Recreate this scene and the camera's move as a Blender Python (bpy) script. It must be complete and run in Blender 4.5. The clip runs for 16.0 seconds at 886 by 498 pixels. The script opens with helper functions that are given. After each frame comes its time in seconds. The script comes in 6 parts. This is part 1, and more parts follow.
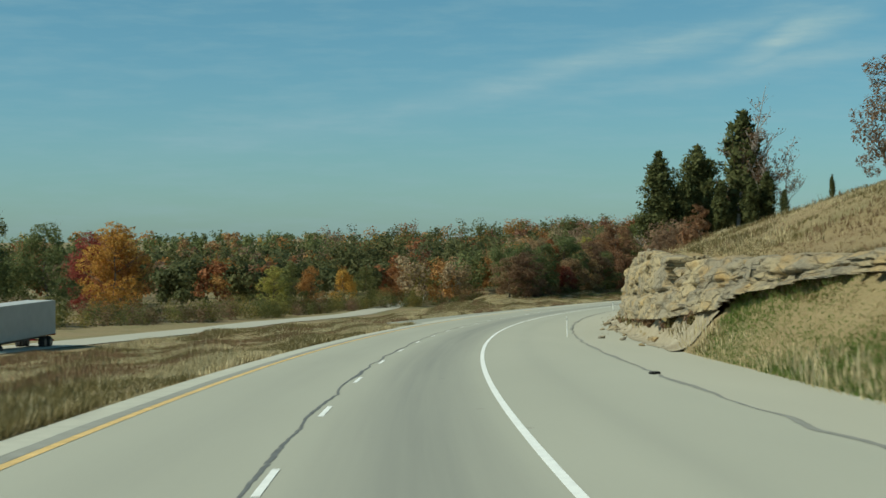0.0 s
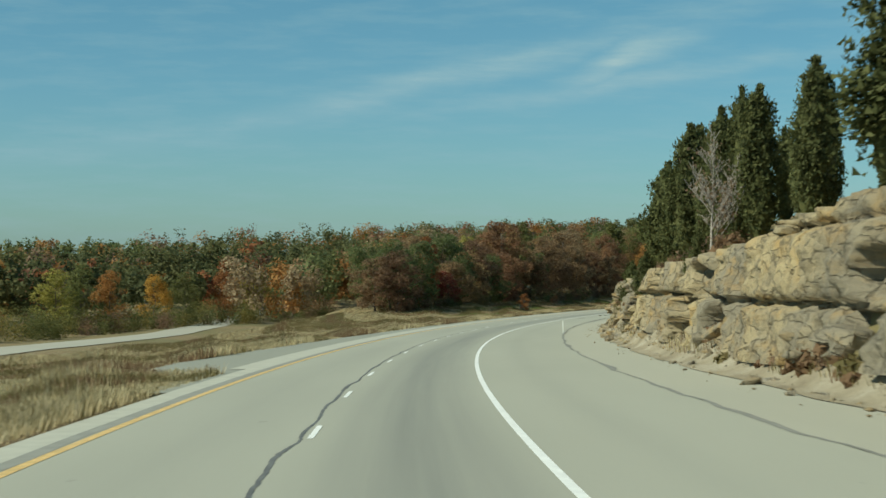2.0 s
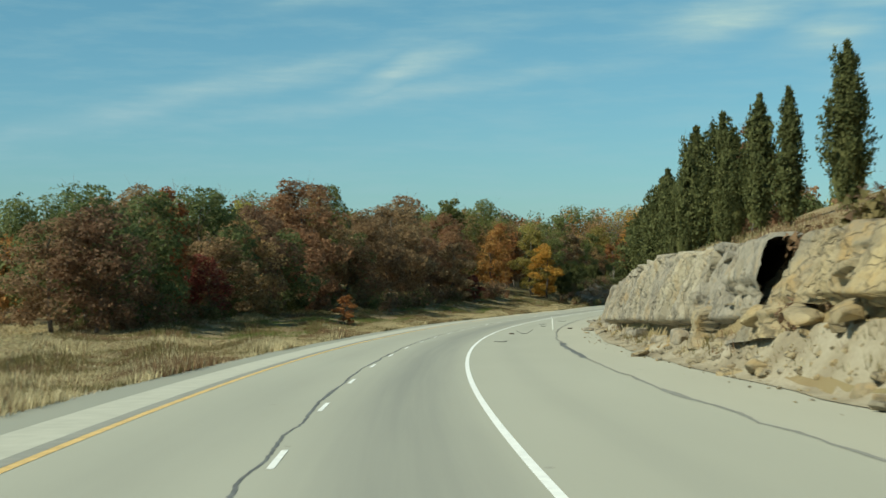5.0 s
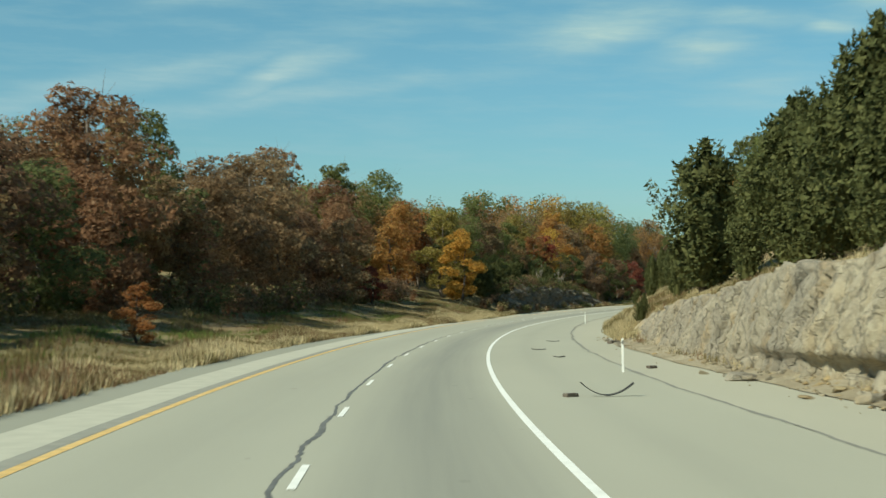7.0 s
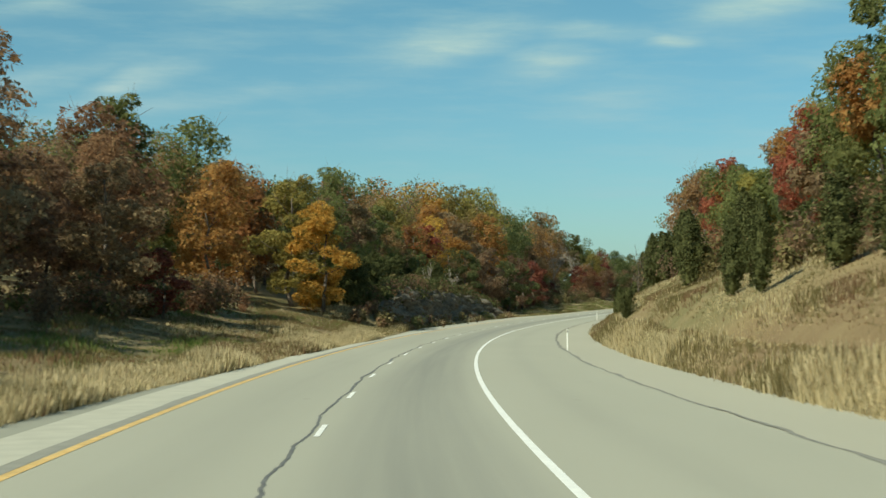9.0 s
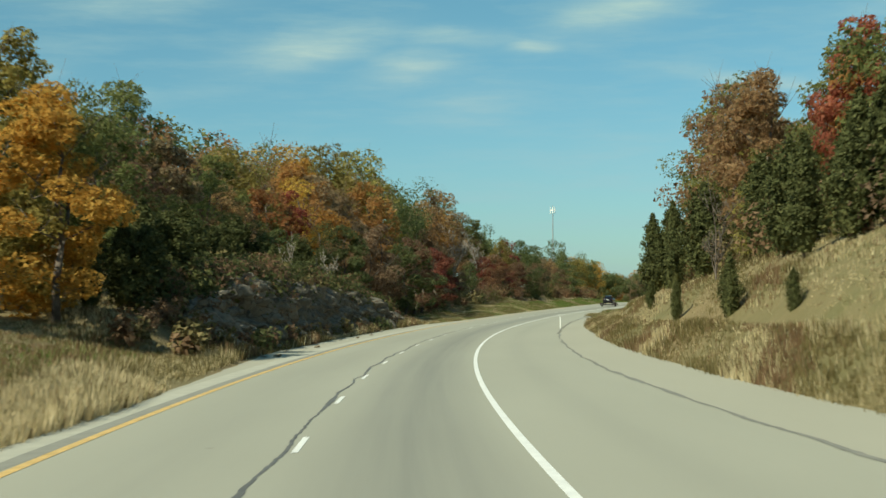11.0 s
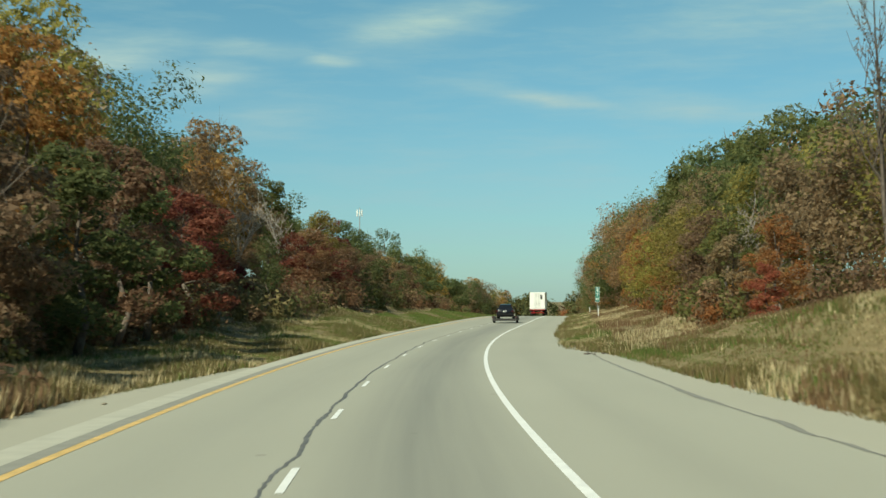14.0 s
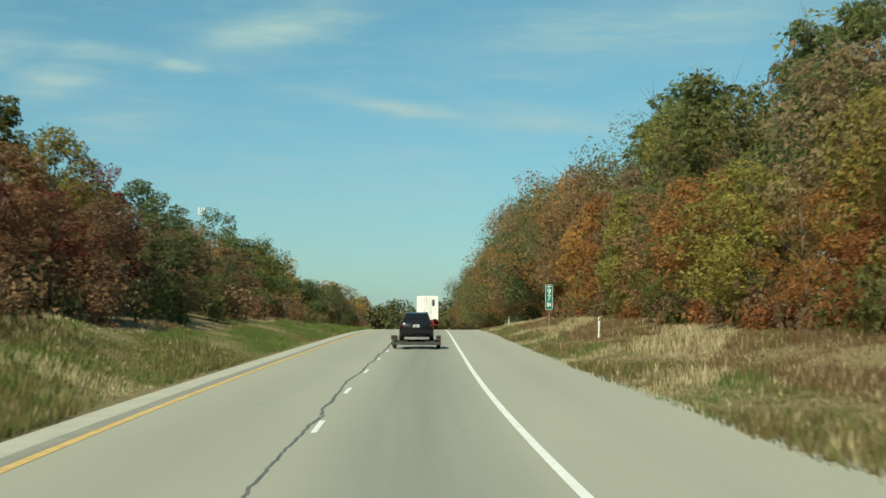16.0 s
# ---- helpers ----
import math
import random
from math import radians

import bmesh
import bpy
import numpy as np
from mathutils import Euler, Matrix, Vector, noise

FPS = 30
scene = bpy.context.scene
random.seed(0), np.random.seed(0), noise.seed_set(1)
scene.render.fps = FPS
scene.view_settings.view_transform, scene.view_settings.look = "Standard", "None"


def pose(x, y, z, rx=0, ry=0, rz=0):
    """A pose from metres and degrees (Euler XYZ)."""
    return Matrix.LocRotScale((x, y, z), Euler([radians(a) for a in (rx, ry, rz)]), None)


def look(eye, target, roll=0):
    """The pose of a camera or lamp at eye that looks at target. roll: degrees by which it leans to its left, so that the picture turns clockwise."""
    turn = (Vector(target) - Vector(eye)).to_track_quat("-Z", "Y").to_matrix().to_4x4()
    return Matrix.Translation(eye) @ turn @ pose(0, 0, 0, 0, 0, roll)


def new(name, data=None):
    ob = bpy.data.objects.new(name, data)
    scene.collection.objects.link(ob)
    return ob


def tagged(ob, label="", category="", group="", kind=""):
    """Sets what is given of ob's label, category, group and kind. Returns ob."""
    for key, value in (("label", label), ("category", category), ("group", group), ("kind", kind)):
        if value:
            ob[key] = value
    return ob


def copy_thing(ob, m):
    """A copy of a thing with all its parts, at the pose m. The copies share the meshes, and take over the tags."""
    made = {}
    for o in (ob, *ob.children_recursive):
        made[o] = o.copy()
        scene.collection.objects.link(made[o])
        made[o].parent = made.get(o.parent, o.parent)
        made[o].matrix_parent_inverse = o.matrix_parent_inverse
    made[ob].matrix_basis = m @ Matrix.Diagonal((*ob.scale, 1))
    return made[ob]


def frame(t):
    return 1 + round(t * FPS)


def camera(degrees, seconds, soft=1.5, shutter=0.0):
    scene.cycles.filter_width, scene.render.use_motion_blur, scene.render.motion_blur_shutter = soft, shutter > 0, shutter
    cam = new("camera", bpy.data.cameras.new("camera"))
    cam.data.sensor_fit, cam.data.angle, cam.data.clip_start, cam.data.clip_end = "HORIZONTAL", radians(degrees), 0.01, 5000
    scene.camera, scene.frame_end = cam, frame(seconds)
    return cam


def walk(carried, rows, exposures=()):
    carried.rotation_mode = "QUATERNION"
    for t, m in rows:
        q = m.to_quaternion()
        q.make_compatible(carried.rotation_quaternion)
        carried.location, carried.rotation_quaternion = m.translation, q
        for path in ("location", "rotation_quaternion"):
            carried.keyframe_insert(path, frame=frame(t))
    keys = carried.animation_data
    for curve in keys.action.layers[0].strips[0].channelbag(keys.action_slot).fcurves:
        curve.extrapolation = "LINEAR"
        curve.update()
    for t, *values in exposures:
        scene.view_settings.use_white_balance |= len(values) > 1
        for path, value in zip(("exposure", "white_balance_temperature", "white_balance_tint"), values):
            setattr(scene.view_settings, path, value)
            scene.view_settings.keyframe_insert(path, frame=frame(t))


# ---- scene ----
FOV = 31.28
cam = camera(FOV, 16.0, soft=1.5, shutter=0.2)
PATH = [
    (0, 1.56, -0.277, 2.222, -0.075, -0.673, 0.194),
    (0.5, 0.849, 19.344, 1.326, -1.39, -0.5, 0.326),
    (1, 0.52, 38.984, 0.45, -2.814, -0.277, 0.094),
    (1.5, 0.624, 58.615, -0.405, -4.323, -0.185, -0.11),
    (2, 1.403, 78.242, -1.236, -5.815, -0.119, -0.16),
    (2.5, 2.586, 97.837, -2.045, -7.355, -0.025, -0.209),
    (3, 4.356, 117.41, -2.829, -8.912, 0.047, -0.005),
    (5.5, 19.059, 214.275, -6.407, -14.861, 0.333, -0.058),
    (6, 23.199, 233.417, -7.051, -16.008, 0.401, -0.521),
    (6.5, 27.837, 252.467, -7.668, -17.117, 0.509, -0.763),
    (7, 32.806, 271.415, -8.262, -18.352, 0.513, -0.88),
    (7.5, 38.27, 290.286, -8.83, -19.802, 0.519, -0.401),
    (8, 44.228, 308.971, -9.368, -21.148, 0.623, -0.369),
    (8.5, 50.639, 327.547, -9.88, -22.539, 0.842, -0.406),
    (11, 88.857, 418.28, -12.028, -28.734, 1.216, 0.258),
    (11.5, 97.738, 435.96, -12.373, -30.202, 1.206, 0.572),
    (12, 106.929, 453.433, -12.687, -31.459, 1.385, 0.657),
    (12.5, 116.573, 470.641, -12.969, -32.543, 1.448, 0.651),
    (13, 126.412, 487.747, -13.224, -33.8, 1.478, -0.136),
    (13.5, 136.687, 504.587, -13.447, -34.959, 1.64, 0.04),
    (14, 147.319, 521.207, -13.637, -36.132, 1.714, 0.092),
    (14.5, 158.373, 537.599, -13.796, -37.43, 1.951, -0.178),
    (15, 169.894, 553.674, -13.92, -38.738, 1.982, -0.055),
    (15.5, 181.68, 569.542, -14.013, -40.151, 2.191, -0.112),
    (16, 193.839, 585.129, -14.072, -41.542, 2.033, -0.267),
]
walk(cam, [(t, pose(x, y, z, 90 + pitch, roll, yaw)) for t, x, y, z, yaw, pitch, roll in PATH],
     exposures=[(0.0, 0.12, 6500, -6.0), (3.0, 0.22, 6550, -6.0), (6.5, 0.38, 6750, -6.0), (16.0, 0.32, 6950, -6.0)])

# ---- world and sun ----
SUN_EL, SUN_AZ = 42.0, -106.0          # azimuth clockwise from +y


def node(tree, kind, ins=(), **props):
    n = tree.nodes.new(kind)
    for k, v in props.items():
        setattr(n, k, v)
    for k, v in dict(ins).items():
        if isinstance(v, bpy.types.NodeSocket):
            tree.links.new(v, n.inputs[k])
        else:
            n.inputs[k].default_value = v
    return n


def op(tree, what, a, b=0.0, c=0.0, clamp=False):
    n = node(tree, "ShaderNodeMath", operation=what, use_clamp=clamp)
    for i, v in enumerate((a, b, c)):
        if isinstance(v, bpy.types.NodeSocket):
            tree.links.new(v, n.inputs[i])
        else:
            n.inputs[i].default_value = v
    return n.outputs[0]


# cirrus streaks: azimuth, elevation, half length, half width (degrees), slant, strength
STREAKS = [
    (5.0, 5.8, 8.0, 0.34, 13.5, 0.62), (8.6, 6.8, 3.4, 0.32, 13, 0.55), (12.5, 6.7, 2.4, 0.36, 21, 0.95), (12.4, 5.85, 5.4, 0.24, 8, 0.55),
    (9.3, 9.4, 2.2, 0.3, 12, 0.45), (17.8, 9.9, 3.2, 0.35, 3, 0.6), (24.0, 8.5, 2.5, 0.46, 12, 1.15), (27.6, 7.7, 1.6, 0.42, 7, 0.9),
    (32.0, 8.4, 0.95, 0.2, 0, 0.9), (29.6, 8.8, 2.2, 0.26, -3, 0.6), (29.8, 6.4, 2.2, 0.5, 7, 0.42), (35.3, 9.7, 2.7, 0.5, 14, 0.95),
    (40.5, 7.2, 2.8, 0.2, -7, 1.1), (44.8, 6.85, 3.2, 0.36, -2, 0.75), (50.0, 10.0, 7.0, 0.8, 6, 0.5), (38.0, 4.4, 7.0, 1.0, 4, 0.22), (-6.0, 3.6, 5.0, 0.4, 9, 0.3),
]


def make_world():
    world = bpy.data.worlds.new("sky")
    scene.world = world
    world.use_nodes = True
    t = world.node_tree
    t.nodes.clear()
    sky = node(t, "ShaderNodeTexSky", sky_type="NISHITA", sun_disc=False, sun_elevation=radians(SUN_EL),
               sun_rotation=radians(SUN_AZ), altitude=200.0, air_density=1.0, dust_density=0.25, ozone_density=1.6)
    co = node(t, "ShaderNodeTexCoord")
    xyz = node(t, "ShaderNodeSeparateXYZ", {0: co.outputs["Generated"]})
    x, y, z = xyz.outputs
    az = op(t, "MULTIPLY", op(t, "ARCTAN2", x, y), 57.2958)
    el = op(t, "MULTIPLY", op(t, "ARCSINE", z), 57.2958)
    flat = node(t, "ShaderNodeCombineXYZ", {0: az, 1: el})
    warp = node(t, "ShaderNodeTexNoise", {"Vector": flat.outputs[0], "Scale": 0.22, "Detail": 4.0})
    wob = op(t, "MULTIPLY", op(t, "SUBTRACT", warp.outputs[0], 0.5), 1.1)
    total = None
    for a, e, length, wide, slant, power in STREAKS:
        wide, power = wide * 1.3, power * 1.12
        da, de = op(t, "SUBTRACT", az, a), op(t, "ADD", op(t, "SUBTRACT", el, e), wob)
        c, s = math.cos(radians(slant)), math.sin(radians(slant))
        along = op(t, "DIVIDE", op(t, "ADD", op(t, "MULTIPLY", da, c), op(t, "MULTIPLY", de, s)), length)
        over = op(t, "DIVIDE", op(t, "SUBTRACT", op(t, "MULTIPLY", de, c), op(t, "MULTIPLY", da, s)), wide)
        r2 = op(t, "ADD", op(t, "MULTIPLY", along, along), op(t, "MULTIPLY", over, over))
        g = op(t, "MULTIPLY", op(t, "EXPONENT", op(t, "MULTIPLY", r2, -1.0)), power)
        total = g if total is None else op(t, "MAXIMUM", total, g)
    streak = node(t, "ShaderNodeMapping", {"Vector": flat.outputs[0], "Rotation": (0, 0, radians(-12)), "Scale": (0.25, 1.6, 1.0)})
    fine = node(t, "ShaderNodeTexNoise", {"Vector": streak.outputs[0], "Scale": 1.0, "Detail": 6.0, "Roughness": 0.62})
    veil = op(t, "MULTIPLY", op(t, "SUBTRACT", fine.outputs[0], 0.45, clamp=True), 0.7)
    amount = op(t, "MULTIPLY", total, op(t, "ADD", op(t, "MULTIPLY", fine.outputs[0], 1.2), 0.05), clamp=True)
    amount = op(t, "ADD", amount, veil, clamp=True)
    mix = node(t, "ShaderNodeMix", {0: amount, 6: sky.outputs[0], 7: (8.3, 7.25, 6.95, 1)}, data_type="RGBA")
    rise = op(t, "DIVIDE", el, 16.0, clamp=True)
    hue = node(t, "ShaderNodeMix", {0: rise, 6: (0.455, 0.69, 0.945, 1), 7: (0.60, 0.935, 0.905, 1)}, data_type="RGBA")
    tint = node(t, "ShaderNodeMix", {0: 1.0, 6: mix.outputs[2], 7: hue.outputs[2]}, data_type="RGBA", blend_type="MULTIPLY")
    bg = node(t, "ShaderNodeBackground", {0: tint.outputs[2], 1: 0.08})
    out = node(t, "ShaderNodeOutputWorld", {0: bg.outputs[0]})


make_world()
sun = new("sun", bpy.data.lights.new("sun", "SUN"))
sun.data.energy, sun.data.angle, sun.data.color = 4.4, radians(0.55), (1.0, 0.93, 0.82)
_a, _e = radians(SUN_AZ), radians(SUN_EL)
sun.matrix_world = look((0, 0, 60), (-math.sin(_a) * math.cos(_e), -math.cos(_a) * math.cos(_e), 60 - math.sin(_e)))

# ---- the line of the road ----
CURVE_END, RUN_OUT, CREST = 640.0, 60.0, 785.0
STATION = np.arange(-400.0, 2001.0, 1.0)


def alignment():
    yaw = [-0.010729, 0.13103, -6.946073, -0.123899]
    grade = [0.015294, 0.302118, -0.42956]
    q = np.clip(STATION, 0, CURVE_END) / 100
    th = np.polyval(yaw, q)
    d0, d1 = (np.polyval(np.polyder(yaw), v) / 100 for v in (0.0, CURVE_END / 100))
    k = np.clip((STATION - CURVE_END) / RUN_OUT, 0, 1)
    th = th + np.where(STATION < 0, STATION * d0, 0) + d1 * RUN_OUT * (k - k * k / 2)
    th = np.radians(th + 2.7823)
    k = np.clip((STATION - CREST + 60) / 240, 0, 1)
    g = np.radians(np.polyval(grade, np.clip(STATION, 0, 640) / 100) - 2.2067 - 2.2 * k * k * (3 - 2 * k))
    x, y, z = np.cumsum(-np.sin(th) * np.cos(g)), np.cumsum(np.cos(th) * np.cos(g)), np.cumsum(np.sin(g))
    return th, x - x[400], y - y[400], z - z[400]


TH, AX, AY, AZ = alignment()
BANK = math.tan(radians(0.9687))


def at(s, u, h=0.0):
    """Place at station s, u metres right of the lane line, h over the road's plane (arrays or numbers)."""
    s, u = np.asarray(s, float), np.asarray(u, float)
    th = np.interp(s, STATION, TH)
    bank = np.interp(s, [640, 720], [BANK, 0.0])
    x = np.interp(s, STATION, AX) + u * np.cos(th)
    y = np.interp(s, STATION, AY) + u * np.sin(th)
    z = np.interp(s, STATION, AZ) + np.clip(u, -12, 12) * bank + h
    return np.stack(np.broadcast_arrays(x, y, z), -1)


def heading(s):
    return math.degrees(float(np.interp(s, STATION, TH)))


def ramp(s, *knots):
    return np.interp(s, [k[0] for k in knots], [k[1] for k in knots])


def step(x):
    x = np.clip(x, 0, 1)
    return x * x * (3 - 2 * x)


def edge_right(s):
    return ramp(s, (-400, 10.6), (20, 10.9), (47, 11.5), (64, 11.6), (290, 11.7), (313, 12.0), (336, 11.5), (385, 11.0), (540, 10.8), (600, 9.6), (620, 9.0), (626, 7.5), (2000, 7.4))


def edge_left(s):
    return ramp(s, (-400, -5.2), (134.5, -5.4), (138, -8.9), (146, -9.2), (166, -8.4), (220, -7.3), (273, -6.9), (370, -7.2), (420, -5.6), (470, -5.0), (500, -6.6), (590, -6.9), (612, -5.4), (2000, -5.0))


def seam(s):
    """Joint between the right shoulder and the gravel apron."""
    return ramp(s, (-60, 8.4), (60, 8.5), (140, 8.4), (300, 8.55), (345, 8.5), (420, 8.3), (495, 8.1), (513, 8.25), (622, 8.2), (626, 8.1))


def rock_top(s):
    """Upper edge of the limestone cut on the right."""
    return ramp(s, (30, 3.0), (43, 3.42), (49, 3.4), (62, 3.57), (68, 3.73), (77, 4.0), (88, 4.4), (98, 4.9), (110, 5.2), (122, 4.9), (140, 4.3), (165, 4.0), (190, 3.8), (225, 3.9), (245, 4.2), (280, 4.4), (306, 3.7), (325, 3.5), (338, 2.9), (360, 2.2), (382, 1.0))


def rock_foot(s):
    """Lower edge of the bare rock, above its skirt of soil."""
    return ramp(s, (30, 2.9), (43, 3.15), (49, 2.95), (56, 2.6), (63, 1.92), (74, 1.46), (90, 1.27), (100, 1.15), (130, 0.7), (152, 0.9), (170, 1.7), (236, 1.8), (256, 0.8), (270, 0.5), (324, 0.15), (382, 0.6))


def rock_left(s):
    return ramp(s, (494, 0.2), (510, 2.6), (521, 4.0), (547, 3.9), (575, 3.0), (588, 1.8), (596, 0.2))


def opposing(s):
    """Middle of the opposite carriageway."""
    return ramp(s, (-400, -40.0), (150, -37.5), (190, -38.5), (230, -42.5), (265, -48.0), (290, -53.0), (340, -66.0), (420, -95.0), (600, -190.0), (2000, -900.0))


def setback(s):
    """How far the start of the cut stands back from the road."""
    return ramp(s, (0, 2.4), (34, 2.4), (50, 1.5), (66, 0.3), (80, -0.3), (105, 0.0))


def ground_height(s, u):
    s, u = np.broadcast_arrays(np.asarray(s, float), np.asarray(u, float))
    er, el = edge_right(s), edge_left(s)
    # right of the road: soil skirt, cut, hill
    foot = ramp(s, (0, 1.0), (30, 2.6), (43, 3.05), (49, 2.85), (56, 2.5), (63, 1.85), (74, 1.4), (90, 1.2), (100, 1.05), (130, 0.6), (152, 0.8), (170, 1.5), (236, 1.6), (256, 0.7), (270, 0.4), (324, 0.1), (360, 0.3), (385, 1.0), (480, 1.5), (560, 0.9), (600, 0.9), (632, 0.3), (680, 0.8), (800, 0.8), (2000, 0.5))
    lip = ramp(s, (0, 1.8), (30, 2.9), (61, 3.3), (72, 3.9), (98, 4.7), (110, 5.0), (140, 4.1), (165, 3.8), (190, 3.6), (225, 3.7), (245, 4.1), (280, 4.2), (306, 3.6), (338, 2.9), (360, 2.2), (385, 1.9), (480, 2.7), (500, 2.6), (560, 1.8), (600, 1.7), (632, 0.5), (680, 1.0), (800, 1.0), (2000, 0.8))
    hill = ramp(s, (0, 4.5), (75, 7.2), (140, 7.4), (280, 7.0), (340, 5.4), (385, 5.6), (450, 6.2), (500, 6.6), (560, 5.0), (600, 4.0), (640, 1.4), (760, 2.2), (2000, 3.0))
    back = setback(s)
    run = np.clip((u - er) / np.maximum(12.7 + back - er, 0.6), 0, 1)
    right = foot * run ** 1.2 + (lip - foot) * step((u - 13.05 - back) / 1.2) + (hill - lip) * np.clip((u - 13.6 - back) / 8.4, 0, 1.3)
    right = right + 0.10 * np.clip(u - 25, 0, 120)
    # left of the road: falling median, then wooded rise
    d = np.clip(el - u, 0, None)
    op_u = opposing(s)
    median = -0.068 * np.minimum(d, 28) * ramp(s, (230, 1.0), (320, 0.0))
    near = ramp(s, (240, 0.0), (330, 0.07), (440, 0.15), (475, 0.19), (495, 0.19), (512, 0.05), (600, 0.05), (640, 0.10), (684, 0.24), (720, 0.17), (756, 0.2), (800, 0.12), (860, 0.03), (2000, 0.02))
    left = median + near * np.minimum(d, 14) + np.clip(rock_left(s) - 0.4, 0, 9) * step((-8.6 - u) / 2.4)
    left = left + ramp(s, (300, 0.0), (360, 0.03), (460, 0.10), (600, 0.15), (2000, 0.15)) * (np.clip(d - 12, 0, 24) - 0.6 * np.clip(d - 45, 0, 60))
    valley = ramp(s, (150, 2.2), (260, 3.2), (520, 3.4), (700, 0.0))
    deep = step((-u - ramp(s, (200, 26), (300, 30), (420, 52), (640, 80))) / 14)
    left = left * (1 - deep) - valley * deep
    left = left + ramp(s, (440, 0.0), (520, 6.0), (600, 10.5), (720, 14.0), (1000, 14.0)) * step((-u - 66) / 46) * (1 - step((-u - 150) / 60))
    h = np.where(u > 0, right, left)
    waves = 0.16 * np.sin(s * 0.21 + u * 0.5) * np.sin(u * 0.31 - s * 0.13) + 0.07 * np.sin(s * 0.9 + 1.3 * np.sin(u * 0.8))
    off = np.clip(np.maximum(u - er, el - u) / 6, 0, 1)
    near_opp = (1 - step((np.abs(u - op_u) - 5.0) / 6)) * ramp(s, (470, 1.0), (520, 0.0))
    level = -ramp(s, (220, 1.9), (300, 2.8), (640, 3.2))
    h = np.where(u < 0, h * (1 - near_opp) + near_opp * level, h)
    return h + waves * off * (1 - near_opp) - 0.05


# ---- materials ----
def material(name, rough=0.8, metal=0.0):
    m = bpy.data.materials.new(name)
    m.use_nodes = True
    t = m.node_tree
    b = t.nodes["Principled BSDF"]
    b.inputs["Roughness"].default_value, b.inputs["Metallic"].default_value = rough, metal
    return m, t, b


def noise_of(t, scale, detail=4.0, coords=None, rough=0.55, stretch=None):
    if coords is None:
        coords = node(t, "ShaderNodeNewGeometry").outputs["Position"]
    if stretch:
        coords = node(t, "ShaderNodeMapping", {"Vector": coords, "Scale": stretch}).outputs[0]
    return node(t, "ShaderNodeTexNoise", {"Vector": coords, "Scale": scale, "Detail": detail, "Roughness": rough}).outputs[0]


def ramp_node(t, fac, *stops):
    r = node(t, "ShaderNodeValToRGB", {0: fac})
    e = r.color_ramp.elements
    while len(e) < len(stops):
        e.new(0.5)
    for el, (p, c) in zip(e, stops):
        el.position, el.color = p, (*c, 1)
    return r.outputs[0]


def blend(t, fac, a, b, how="MIX"):
    def col(v):
        return (*v, 1) if isinstance(v, tuple) and len(v) == 3 else v
    return node(t, "ShaderNodeMix", {0: fac, 6: col(a), 7: col(b)}, data_type="RGBA", blend_type=how).outputs[2]


def bump(t, b, height, strength=0.3, distance=0.02):
    n = node(t, "ShaderNodeBump", {"Height": height, "Strength": strength, "Distance": distance})
    t.links.new(n.outputs[0], b.inputs["Normal"])


def plain(name, colour, rough=0.6, metal=0.0, vary=0.12, scale=6.0):
    m, t, b = material(name, rough, metal)
    dark = tuple(c * (1 - vary) for c in colour)
    light = tuple(min(1, c * (1 + vary)) for c in colour)
    c = ramp_node(t, noise_of(t, scale), (0.3, dark), (0.7, light))
    t.links.new(c, b.inputs["Base Color"])
    return m


def road_material(name, base, lanes):
    """Worn concrete; the coordinate Road holds metres across and along."""
    m, t, b = material(name, 0.85)
    uv = node(t, "ShaderNodeUVMap", uv_map="Road").outputs[0]
    sep = node(t, "ShaderNodeSeparateXYZ", {0: uv})
    u = sep.outputs[0]
    big = noise_of(t, 0.06, 3.0, uv, stretch=(4.0, 0.6, 1))
    fine = noise_of(t, 9.0, 6.0, uv, 0.7)
    streak = noise_of(t, 1.0, 4.0, uv, stretch=(2.2, 0.03, 1))
    c = blend(t, big, tuple(v * 0.87 for v in base), tuple(v * 1.09 for v in base))
    c = blend(t, op(t, "MULTIPLY", fine, 0.35), c, tuple(v * 0.72 for v in base))
    if lanes:
        # oil and rubber worn into the middle of the driven lane and its wheel tracks
        for centre, wide, power in ((1.85, 1.05, 0.55), (0.75, 0.5, 0.12), (2.95, 0.5, 0.16), (-1.85, 1.2, 0.14), (5.6, 0.5, 0.10)):
            d = op(t, "DIVIDE", op(t, "SUBTRACT", u, centre), wide)
            g = op(t, "EXPONENT", op(t, "MULTIPLY", op(t, "MULTIPLY", d, d), -1.0))
            g = op(t, "MULTIPLY", g, op(t, "MULTIPLY", op(t, "ADD", streak, 0.35), power))
            c = blend(t, g, c, (0.12, 0.125, 0.12))
    spots = node(t, "ShaderNodeTexVoronoi", {"Vector": uv, "Scale": 0.35}).outputs["Distance"]
    s = op(t, "MULTIPLY", op(t, "LESS_THAN", spots, 0.035), 0.5)
    c = blend(t, s, c, (0.14, 0.14, 0.125))
    t.links.new(c, b.inputs["Base Color"])
    bump(t, b, fine, 0.25, 0.01)
    return m


